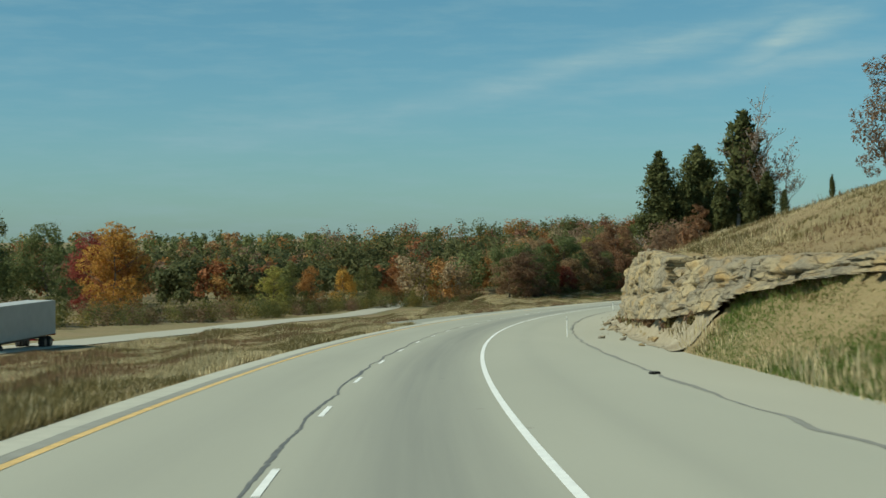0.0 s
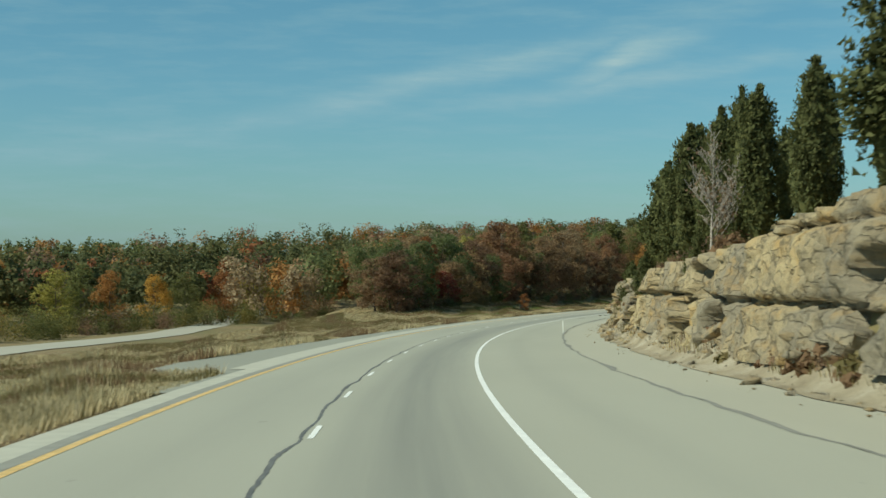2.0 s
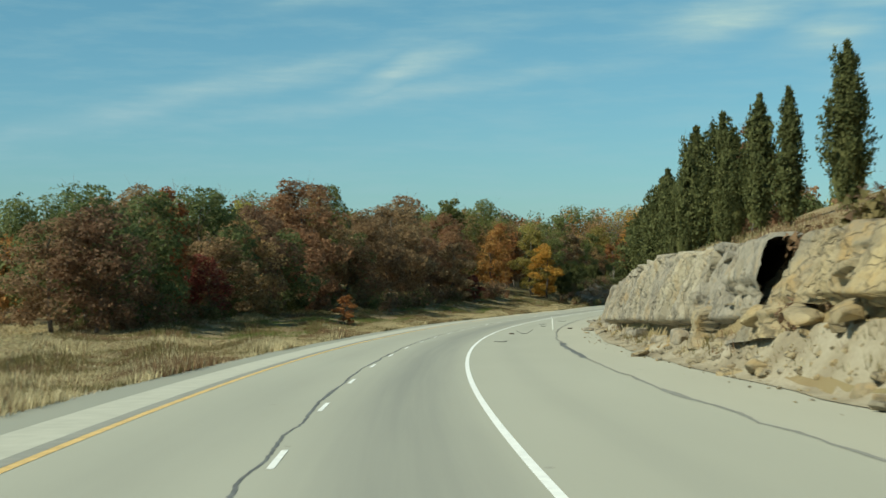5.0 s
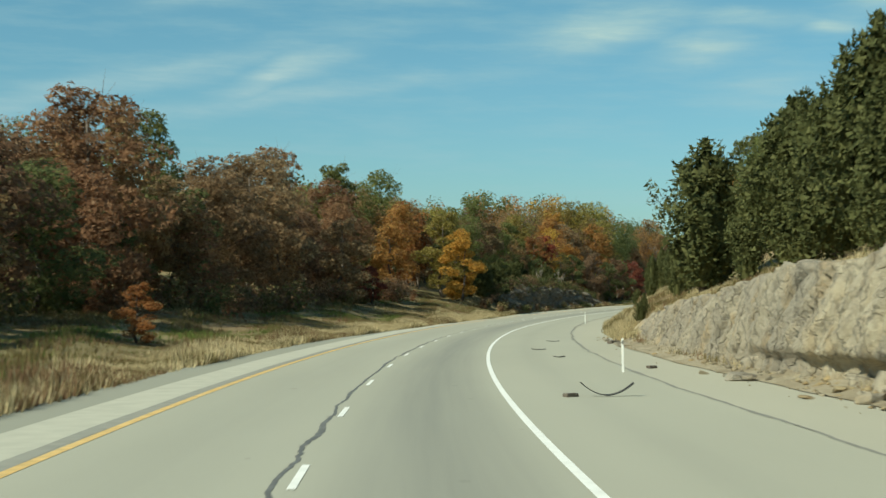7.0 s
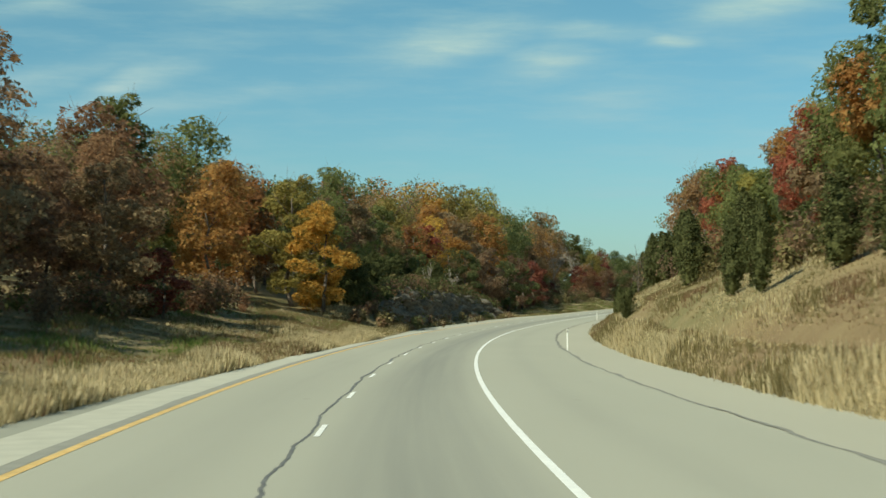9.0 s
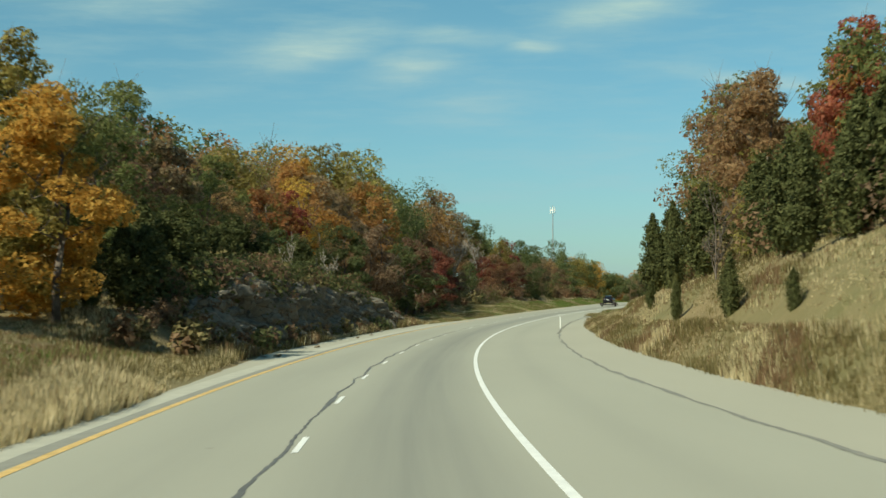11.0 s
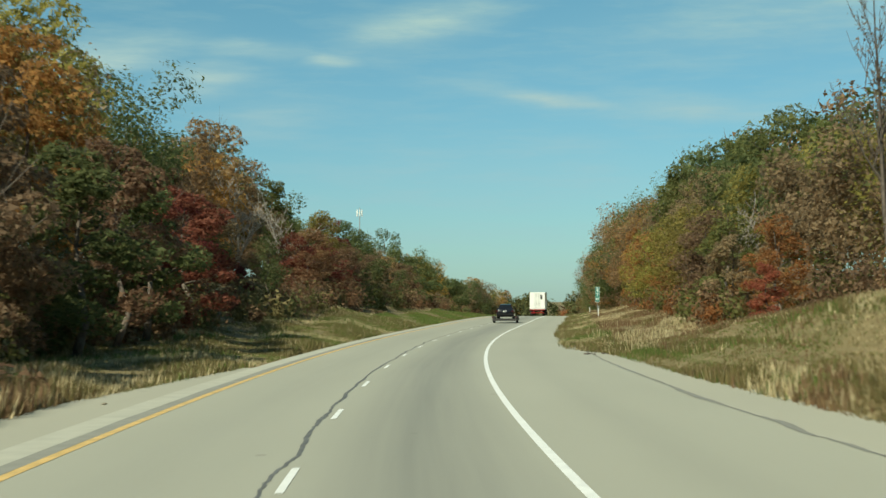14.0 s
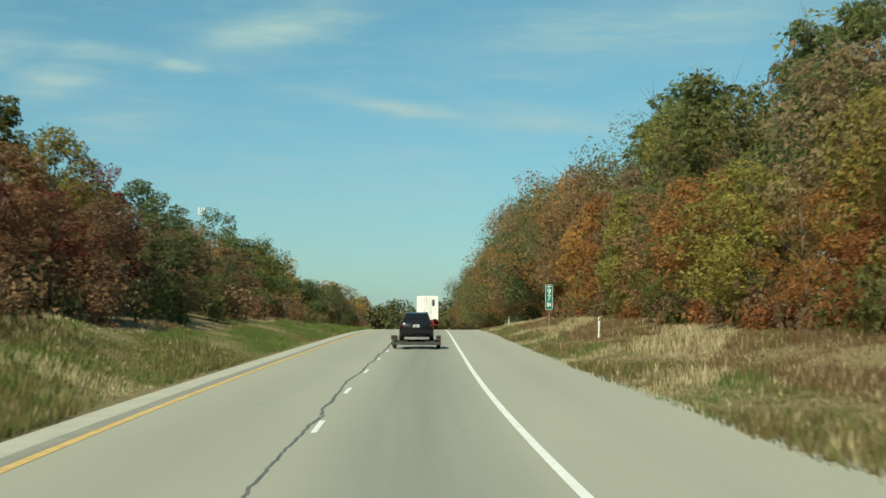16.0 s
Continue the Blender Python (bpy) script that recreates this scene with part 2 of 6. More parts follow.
def ground_material():
    m, t, b = material("dry_grass_ground", 0.95)
    pos = node(t, "ShaderNodeNewGeometry").outputs["Position"]
    big = noise_of(t, 0.05, 3.0, pos)
    mid = noise_of(t, 0.45, 5.0, pos, 0.65)
    fine = noise_of(t, 6.0, 6.0, pos, 0.75)
    c = ramp_node(t, big, (0.32, (0.21, 0.14, 0.068)), (0.46, (0.25, 0.185, 0.085)), (0.58, (0.185, 0.155, 0.062)), (0.7, (0.15, 0.145, 0.05)))
    c = blend(t, op(t, "MULTIPLY", op(t, "SUBTRACT", mid, 0.42, clamp=True), 2.6, clamp=True), c, (0.29, 0.225, 0.11))
    c = blend(t, op(t, "MULTIPLY", fine, 0.55), c, (0.12, 0.09, 0.045))
    t.links.new(c, b.inputs["Base Color"])
    bump(t, b, fine, 0.6, 0.08)
    return m


def scree_material():
    m, t, b = material("sandy_scree", 0.95)
    pos = node(t, "ShaderNodeNewGeometry").outputs["Position"]
    big, fine = noise_of(t, 0.35, 4.0, pos), noise_of(t, 7.0, 6.0, pos, 0.75)
    c = ramp_node(t, big, (0.3, (0.2, 0.16, 0.1)), (0.5, (0.31, 0.265, 0.18)), (0.68, (0.39, 0.345, 0.255)))
    c = blend(t, op(t, "MULTIPLY", op(t, "SUBTRACT", fine, 0.42, clamp=True), 2.4, clamp=True), c, (0.17, 0.135, 0.085))
    t.links.new(c, b.inputs["Base Color"])
    bump(t, b, fine, 0.7, 0.06)
    return m


def leaf_material(name, low, mid, high, through_light=0.6, holes=0.45, grain=7.0):
    """Leaves: colour by spray and by patch, light that comes through, ragged gaps between single leaves."""
    m, t, b = material(name, 0.75)
    geo = node(t, "ShaderNodeNewGeometry")
    c = ramp_node(t, geo.outputs["Random Per Island"], (0.0, low), (0.5, mid), (1.0, high))
    patch = noise_of(t, 0.35, 3.0, geo.outputs["Position"])
    c = blend(t, op(t, "MULTIPLY", op(t, "SUBTRACT", patch, 0.4, clamp=True), 1.6, clamp=True), c, blend(t, 0.5, low, mid))
    if name.endswith("leaves"):
        own = node(t, "ShaderNodeObjectInfo").outputs["Random"]
        c = node(t, "ShaderNodeHueSaturation", {"Hue": op(t, "ADD", 0.485, op(t, "MULTIPLY", own, 0.03)), "Value": op(t, "ADD", 0.8, op(t, "MULTIPLY", own, 0.4)), "Color": c}).outputs[0]
    t.links.new(c, b.inputs["Base Color"])
    b.inputs["Specular IOR Level"].default_value = 0.2
    tr = node(t, "ShaderNodeBsdfTranslucent", {0: c})
    out = node(t, "ShaderNodeMixShader", {0: through_light, 1: b.outputs[0], 2: tr.outputs[0]}).outputs[0]
    if holes:
        gap = op(t, "LESS_THAN", noise_of(t, grain, 1.0, geo.outputs["Position"]), holes)
        out = node(t, "ShaderNodeMixShader", {0: gap, 1: out, 2: node(t, "ShaderNodeBsdfTransparent").outputs[0]}).outputs[0]
    t.links.new(out, t.nodes["Material Output"].inputs[0])
    return m


def rock_material(name, pale, rust, grey, grain=(0.25, 0.25, 2.2)):
    m, t, b = material(name, 0.9)
    pos = node(t, "ShaderNodeNewGeometry").outputs["Position"]
    bed = noise_of(t, 0.9, 5.0, pos, 0.6, stretch=grain)
    big = noise_of(t, 0.16, 3.0, pos)
    fine = noise_of(t, 4.5, 7.0, pos, 0.72)
    c = blend(t, op(t, "MULTIPLY", op(t, "SUBTRACT", big, 0.44, clamp=True), 4.0, clamp=True), grey, pale)
    c = blend(t, op(t, "MULTIPLY", op(t, "SUBTRACT", bed, 0.50, clamp=True), 3.6, clamp=True), c, rust)
    stain = noise_of(t, 0.7, 5.0, pos, 0.7)
    c = blend(t, op(t, "MULTIPLY", op(t, "SUBTRACT", stain, 0.52, clamp=True), 4.0, clamp=True), c, tuple(v * 0.5 for v in grey))
    c = blend(t, op(t, "MULTIPLY", op(t, "SUBTRACT", fine, 0.5, clamp=True), 2.8, clamp=True), c, tuple(v * 0.38 for v in grey))
    warped = node(t, "ShaderNodeVectorMath", {0: pos, 1: node(t, "ShaderNodeTexNoise", {"Vector": pos, "Scale": 1.3, "Detail": 4.0}).outputs[1]}, operation="ADD").outputs[0]
    cracked = node(t, "ShaderNodeMapping", {"Vector": warped, "Scale": (0.7, 0.7, 1.5) if grain[2] >= 1 else (1.5, 1.5, 0.28)}).outputs[0]
    gap = node(t, "ShaderNodeTexVoronoi", {"Vector": cracked, "Scale": 1.0}, feature="DISTANCE_TO_EDGE").outputs["Distance"]
    line = op(t, "MULTIPLY", op(t, "SUBTRACT", 1.0, op(t, "DIVIDE", gap, 0.045), clamp=True), 0.6 if grain[2] >= 1 else 0.45)
    c = blend(t, line, c, tuple(v * 0.22 for v in grey))
    t.links.new(c, b.inputs["Base Color"])
    relief = op(t, "SUBTRACT", op(t, "ADD", fine, op(t, "MULTIPLY", bed, 1.5)), op(t, "MULTIPLY", line, 0.8))
    bump(t, b, relief, 0.9, 0.14)
    return m


CONCRETE = road_material("worn_concrete", (0.378, 0.372, 0.30), True)
SHOULDER = road_material("shoulder_concrete", (0.405, 0.385, 0.31), False)
ASPHALT = road_material("old_asphalt", (0.29, 0.29, 0.235), False)
GRAVEL = road_material("gravel_apron", (0.40, 0.385, 0.305), False)
GROUND = ground_material()
SCREE = scree_material()
WHITE_PAINT = plain("white_road_paint", (0.78, 0.78, 0.74), 0.6, vary=0.12, scale=5)
PALE_BAND = plain("pale_shoulder_concrete", (0.43, 0.42, 0.345), 0.85, vary=0.08, scale=1.5)
YELLOW_PAINT = plain("yellow_road_paint", (0.64, 0.43, 0.16), 0.6, vary=0.2, scale=3)
TAR = plain("crack_tar", (0.125, 0.125, 0.118), 0.7, vary=0.3, scale=2)
BAND_FADED = plain("faded_joint_band", (0.265, 0.26, 0.22), 0.8, vary=0.1, scale=2)
TAR_FADED = plain("faded_tar", (0.225, 0.22, 0.19), 0.8, vary=0.12, scale=2)
BARK = plain("grey_brown_bark", (0.13, 0.105, 0.085), 0.95, vary=0.4, scale=4)
BARK_PALE = plain("pale_bark", (0.34, 0.30, 0.26), 0.95, vary=0.3, scale=4)
ROCK = rock_material("banded_limestone", (0.44, 0.345, 0.185), (0.40, 0.25, 0.08), (0.25, 0.215, 0.15), (0.55, 0.55, 1.1))
ROCK_GREY = rock_material("grey_limestone", (0.44, 0.385, 0.275), (0.36, 0.27, 0.15), (0.29, 0.26, 0.205), (1.5, 1.5, 0.35))
# broken grey rock for the left cut, its shade darkened into the colour
ROCK_SHADE = rock_material("shade_toned_broken_rock", (0.27, 0.235, 0.185), (0.2, 0.15, 0.1), (0.19, 0.168, 0.13), (1.0, 1.0, 1.0))
BLACK_PAINT = plain("black_car_paint", (0.010, 0.010, 0.013), 0.22, vary=0.1)
GLASS_DARK = plain("tinted_glass", (0.02, 0.03, 0.035), 0.06, vary=0.1)
RUBBER = plain("tyre_rubber", (0.018, 0.018, 0.018), 0.85, vary=0.3)
STEEL = plain("dark_trailer_steel", (0.09, 0.085, 0.08), 0.5, 0.6, vary=0.25)
CHROME = plain("bright_metal", (0.6, 0.6, 0.6), 0.25, 1.0)
RED_LENS = plain("red_lens", (0.30, 0.015, 0.015), 0.25)
DARK_LENS = plain("smoked_red_lens", (0.07, 0.012, 0.014), 0.2)
WHITE_PANEL = plain("white_trailer_panel", (0.80, 0.80, 0.76), 0.45, vary=0.05, scale=1.0)
GREY_PANEL = plain("grey_trailer_panel", (0.42, 0.42, 0.40), 0.5, vary=0.08, scale=1.0)
PLASTIC_WHITE = plain("white_post_plastic", (0.82, 0.82, 0.78), 0.5, vary=0.06)
GREEN_SIGN = plain("green_sign_sheet", (0.012, 0.17, 0.13), 0.4)
GALVANISED = plain("galvanised_steel", (0.42, 0.43, 0.43), 0.45, 0.7)
WOOD_DEBRIS = plain("weathered_wood", (0.12, 0.10, 0.08), 0.9, vary=0.3)
LITTER = plain("pale_litter", (0.75, 0.75, 0.72), 0.7)
LEAVES = {
    "green": leaf_material("olive_green_leaves", (0.121, 0.129, 0.0454), (0.189, 0.204, 0.068), (0.302, 0.302, 0.121)),
    "dark": leaf_material("dark_green_leaves", (0.0907, 0.109, 0.0472), (0.145, 0.169, 0.0653), (0.236, 0.254, 0.109)),
    "yellow": leaf_material("yellow_green_leaves", (0.2, 0.175, 0.05), (0.33, 0.28, 0.078), (0.48, 0.405, 0.135)),
    "gold": leaf_material("golden_leaves", (0.333, 0.189, 0.0454), (0.544, 0.302, 0.068), (0.726, 0.454, 0.121)),
    "orange": leaf_material("orange_leaves", (0.25, 0.12, 0.045), (0.42, 0.205, 0.072), (0.56, 0.315, 0.12)),
    "red": leaf_material("red_leaves", (0.24, 0.072, 0.048), (0.38, 0.115, 0.072), (0.52, 0.205, 0.12)),
    "rust": leaf_material("rust_brown_leaves", (0.215, 0.124, 0.064), (0.335, 0.198, 0.1), (0.48, 0.312, 0.17)),
    "umber": leaf_material("umber_brown_leaves", (0.165, 0.106, 0.062), (0.28, 0.178, 0.102), (0.41, 0.275, 0.165)),
    "maroon": leaf_material("maroon_leaves", (0.15, 0.045, 0.036), (0.25, 0.075, 0.055), (0.36, 0.135, 0.095)),
    "brown": leaf_material("dry_brown_leaves", (0.185, 0.124, 0.076), (0.295, 0.204, 0.122), (0.43, 0.31, 0.19)),
    "cedar": leaf_material("cedar_needles", (0.058, 0.066, 0.024), (0.095, 0.104, 0.037), (0.155, 0.158, 0.06), 0.35, 0.36, 9.0),
    "straw": leaf_material("straw_grass", (0.42, 0.345, 0.195), (0.58, 0.485, 0.29), (0.72, 0.62, 0.4), 0.35, 0),
    "weed": leaf_material("weedy_grass", (0.11, 0.1, 0.04), (0.19, 0.155, 0.065), (0.28, 0.22, 0.105), 0.35, 0),
    "lawn": leaf_material("green_grass", (0.09, 0.135, 0.03), (0.14, 0.2, 0.048), (0.2, 0.25, 0.08), 0.35, 0),
    "rustgrass": leaf_material("reddish_grass", (0.15, 0.09, 0.05), (0.22, 0.135, 0.075), (0.3, 0.2, 0.115), 0.35, 0),
}


FAR_LEAVES = {
    "green": leaf_material("far_green_leaves", (0.105, 0.115, 0.045), (0.15, 0.16, 0.06), (0.23, 0.23, 0.10), 0.4, 0),
    "dark": leaf_material("far_dark_leaves", (0.09, 0.108, 0.048), (0.126, 0.146, 0.06), (0.192, 0.204, 0.096), 0.4, 0),
    "yellow": leaf_material("far_yellow_leaves", (0.2, 0.17, 0.05), (0.31, 0.26, 0.075), (0.42, 0.36, 0.13), 0.4, 0),
    "gold": leaf_material("far_golden_leaves", (0.27, 0.16, 0.045), (0.4, 0.23, 0.06), (0.5, 0.33, 0.1), 0.4, 0),
    "orange": leaf_material("far_orange_leaves", (0.24, 0.11, 0.045), (0.36, 0.165, 0.06), (0.46, 0.25, 0.1), 0.4, 0),
    "red": leaf_material("far_red_leaves", (0.2, 0.06, 0.04), (0.32, 0.095, 0.06), (0.4, 0.16, 0.1), 0.4, 0),
    "rust": leaf_material("far_rust_leaves", (0.192, 0.102, 0.0576), (0.275, 0.154, 0.0845), (0.384, 0.237, 0.134), 0.4, 0),
    "umber": leaf_material("far_umber_leaves", (0.1, 0.068, 0.042), (0.15, 0.1, 0.06), (0.22, 0.15, 0.092), 0.4, 0),
    "brown": leaf_material("far_brown_leaves", (0.211, 0.147, 0.096), (0.307, 0.218, 0.134), (0.422, 0.314, 0.198), 0.4, 0),
}


# ---- mesh helpers ----
def mesh_object(name, verts, faces, mat, parent=None, smooth=False, mats=None, index=None):
    me = bpy.data.meshes.new(name)
    V, F = np.asarray(verts, np.float32), np.asarray(faces, np.int32)
    me.vertices.add(len(V))
    me.vertices.foreach_set("co", V.ravel())
    me.loops.add(F.size)
    me.loops.foreach_set("vertex_index", F.ravel())
    me.polygons.add(len(F))
    me.polygons.foreach_set("loop_start", np.arange(len(F), dtype=np.int32) * F.shape[1])
    me.update(calc_edges=True)
    for mm in (mats or [mat]):
        me.materials.append(mm)
    if index is not None:
        me.polygons.foreach_set("material_index", np.asarray(index, np.int32))
    if smooth:
        me.polygons.foreach_set("use_smooth", np.ones(len(me.polygons), bool))
    me.update()
    ob = new(name, me)
    ob.parent = parent
    return ob


def part(name, bm, mat, parent=None, label="", smooth=False):
    me = bpy.data.meshes.new(name)
    bmesh.ops.recalc_face_normals(bm, faces=bm.faces)
    bm.to_mesh(me)
    bm.free()
    me.materials.append(mat)
    if smooth:
        me.polygons.foreach_set("use_smooth", np.ones(len(me.polygons), bool))
    ob = new(name, me)
    ob.parent = parent
    return tagged(ob, label)


def box(bm, x0, x1, y0, y1, z0, z1, bevel=0.0):
    r = bmesh.ops.create_cube(bm, size=1.0)
    for v in r["verts"]:
        v.co = Vector(((x0 + x1) / 2 + v.co.x * (x1 - x0), (y0 + y1) / 2 + v.co.y * (y1 - y0), (z0 + z1) / 2 + v.co.z * (z1 - z0)))
    if bevel:
        es = list({e for v in r["verts"] for e in v.link_edges})
        bmesh.ops.bevel(bm, geom=es, offset=bevel, segments=2, affect="EDGES")


def rod(bm, p, q, r0, r1, sides=8):
    p, q = Vector(p), Vector(q)
    d = q - p
    m = Matrix.Translation((p + q) / 2) @ d.to_track_quat("Z", "Y").to_matrix().to_4x4()
    bmesh.ops.create_cone(bm, cap_ends=True, segments=sides, radius1=r0, radius2=r1, depth=d.length, matrix=m)


def sheet(name, ss, us_of, h_of, mat, uv=True, smooth=True):
    """A sheet over stations ss and, at each, the offsets us_of(s)."""
    rows = [np.asarray(us_of(s), float) for s in ss]
    n = len(rows[0])
    U = np.array(rows)
    SS = np.repeat(np.asarray(ss, float)[:, None], n, 1)
    V = at(SS, U, h_of(SS, U)).reshape(-1, 3)
    i = np.arange(len(ss) - 1)[:, None] * n + np.arange(n - 1)[None]
    F = np.stack([i, i + 1, i + n + 1, i + n], -1).reshape(-1, 4)
    ob = mesh_object(name, V, F, mat, smooth=smooth)
    if uv:
        lay = ob.data.uv_layers.new(name="Road")
        flat = np.stack([U.ravel(), SS.ravel()], -1)[F.ravel()]
        lay.data.foreach_set("uv", flat.ravel().astype(np.float32))
    return ob


ROAD_S = np.concatenate([np.arange(-390, 900, 3.0), np.arange(900, 1990, 10.0)])
# ---- ground ----
def make_ground():
    ss = np.concatenate([np.arange(-390, -20, 10.0), np.arange(-20, 860, 3.0), np.arange(860, 1990, 12.0)])
    right = np.concatenate([np.arange(0.0, 32, 0.8), np.arange(32, 60, 3), [60, 75, 100, 150, 220, 320, 480]])
    left = np.concatenate([[1500, 1100, 800, 600, 450], np.arange(360, 110, -20), np.arange(110, 36, -4.0), np.arange(36, 0, -1.0)])

    def us(s):
        return np.concatenate([float(edge_left(s)) + 0.4 - left, [-3.0, 4.0], float(edge_right(s)) - 0.4 + right])

    ob = sheet("ground", ss, us, lambda s, u: ground_height(s, u) + 0.03 - 0.3 * ((u > edge_left(s) + 0.3) & (u < edge_right(s) - 0.3)), GROUND, uv=False)
    # run the outer rim of the sheet out to the horizon
    me = ob.data
    n = len(us(0.0))
    rows = len(ss)
    ring = list(range(n)) + [r * n + n - 1 for r in range(1, rows)] + [(rows - 1) * n + c for c in range(n - 2, -1, -1)] + [r * n for r in range(rows - 2, 0, -1)]
    bm = bmesh.new()
    bm.from_mesh(me)
    bm.verts.ensure_lookup_table()
    mid = Vector((150.0, 400.0, -20.0))
    far = []
    for i in ring:
        d = bm.verts[i].co - mid
        d.z = 0
        p = mid + d.normalized() * max(4500.0, d.length * 1.2)
        far.append((p.x, p.y, -30.0))
    inner = [bm.verts[i] for i in ring]
    outer = [bm.verts.new(p) for p in far]
    for k in range(len(ring)):
        a, b = inner[k], inner[(k + 1) % len(ring)]
        bm.faces.new((a, b, outer[(k + 1) % len(ring)], outer[k]))
    bmesh.ops.recalc_face_normals(bm, faces=bm.faces)
    bm.to_mesh(me)
    bm.free()
    return tagged(ob, "dry tan grass verges and slopes beside the highway", "ground", kind="structure")


make_ground()


def flat(lift):
    return lambda s, u: np.full(np.shape(u), lift)


road = tagged(sheet("road", ROAD_S, lambda s: [-5.0, -4.5, -3.5, -2.7, -1.85, -1.0, 0.0, 0.8, 1.85, 2.9, 3.9, 5.3, 6.8, float(seam(s))], flat(0.0), CONCRETE),
              "pale worn concrete highway with two lanes and shoulders", "road", kind="structure")
tagged(sheet("pavement_right", np.arange(-390, 628, 3.0), lambda s: np.linspace(float(seam(s)), max(float(seam(s)) + 0.04, float(edge_right(s)) + 0.25), 5), flat(-0.012), GRAVEL),
       "pale dusty gravel and concrete apron beside the shoulder", "pavement", kind="structure")
tagged(sheet("pavement_left", np.arange(122, 446, 2.0), lambda s: np.linspace(min(-5.04, float(edge_left(s)) - 0.45), -5.0, 4), flat(-0.012), ASPHALT),
       "grey asphalt strip beside the left shoulder", "pavement", kind="structure")
tagged(sheet("pavement_left_verge", np.arange(476, 614, 3.0), lambda s: np.linspace(min(-5.04, float(edge_left(s)) - 0.4), -5.0, 4), flat(-0.012), GRAVEL),
       "pale gravel strip under the shaded rock cut", "pavement", kind="structure")
opp = tagged(sheet("road_opposite", np.arange(-390, 490, 5.0), lambda s: float(opposing(s)) + np.array([-3.6, -2.0, 0.0, 1.4, 2.6]),
                   lambda s, u: ground_height(s, opposing(s)) + 0.10 + 0 * u, SHOULDER),
             "pale concrete opposite carriageway across the grass median", "road", kind="structure")


def strip(name, s0, s1, u, width, mat, lift, label, ds=2.0, wobble=0.0, vary=0.0, seed=1, parent=road):
    rng = np.random.default_rng(seed)
    ss = np.arange(s0, s1 + ds / 2, ds)
    off = np.interp(ss, np.arange(s0 - 5, s1 + 10, 2.5), rng.normal(0, 1, len(np.arange(s0 - 5, s1 + 10, 2.5)))) * wobble
    off = off + np.random.default_rng(seed + 50).normal(0, 0.25, len(ss)) * wobble
    wid = width * (1 + vary * np.abs(np.interp(ss, np.arange(s0 - 5, s1 + 10, 4.0), rng.normal(0, 1, len(np.arange(s0 - 5, s1 + 10, 4.0))))))
    table = {round(float(a), 3): (o, w) for a, o, w in zip(ss, off, wid)}

    def us(s):
        o, w = table[round(float(s), 3)]
        c = float(u(s)) if callable(u) else u
        return [c + o - w / 2, c + o + w / 2]
    ob = sheet(name, ss, us, flat(lift), mat, uv=False)
    ob.parent = parent
    return tagged(ob, label)


strip("edge_line", -60, 1100, 3.70, 0.15, WHITE_PAINT, 0.006, "solid white edge line")
strip("median_line", -60, 1100, -3.86, 0.2, YELLOW_PAINT, 0.006, "solid yellow edge line")
strip("shade_band", -60, 1100, -4.15, 0.3, BAND_FADED, 0.004, "grey tarred joint beside the yellow line", wobble=0.02, vary=0.15, seed=4)
strip("shoulder_band", -60, 1100, -4.66, 0.7, PALE_BAND, 0.003, "paler concrete band of the left shoulder")
strip("shoulder_band", 138, 436, -5.32, 0.62, PALE_BAND, 0.003, "paler concrete band of the left shoulder")
strip("crack_seal", -60, 1100, -0.15, 0.05, TAR, 0.004, "wavering black crack sealant along the lane joint", ds=0.25, wobble=0.05, vary=0.85, seed=2)
strip("shoulder_seam", -60, 622, seam, 0.06, TAR_FADED, 0.006, "dark ragged joint at the edge of the shoulder", ds=0.4, wobble=0.06, vary=1.6, seed=3)
strip("tar_stain", 262, 287, lambda s: seam(s) + 0.06, 0.2, TAR, 0.008, "black tar smear along the shoulder joint", ds=0.5, wobble=0.05, vary=0.4, seed=9)

DASH0 = 19.2
for k in range(-4, 80):
    s0 = DASH0 - 1.5 + 12.56 * k
    ob = sheet("lane_dash", [s0, s0 + 1.5, s0 + 3.0], lambda s: [0.0, 0.11], flat(0.007), WHITE_PAINT, uv=False)
    ob.parent = road
# ---- trees ----
def leaf_cards(rng, centres, sizes, facing=None, jitter=0.6):
    """Small leaf sprays, a triangle each, that face outwards from their bough."""
    n = len(centres)
    c = rng.normal(size=(n, 3))
    if facing is not None:
        c = facing / (np.linalg.norm(facing, axis=1, keepdims=True) + 1e-9) + jitter * c
    c /= np.linalg.norm(c, axis=1, keepdims=True) + 1e-9
    b = np.cross(c, rng.normal(size=(n, 3)))
    b /= np.linalg.norm(b, axis=1, keepdims=True) + 1e-9
    a = np.cross(c, b)
    sz = sizes[:, None]
    p0, p2 = centres - b * sz * 0.8 - a * sz * 0.4, centres + b * sz * 0.8 - a * sz * 0.4 + c * sz * 0.15
    p1 = centres + a * sz * 0.75
    V = np.stack([p0, p1, p2], 1).reshape(-1, 3)
    return V, np.arange(3 * n).reshape(-1, 3)


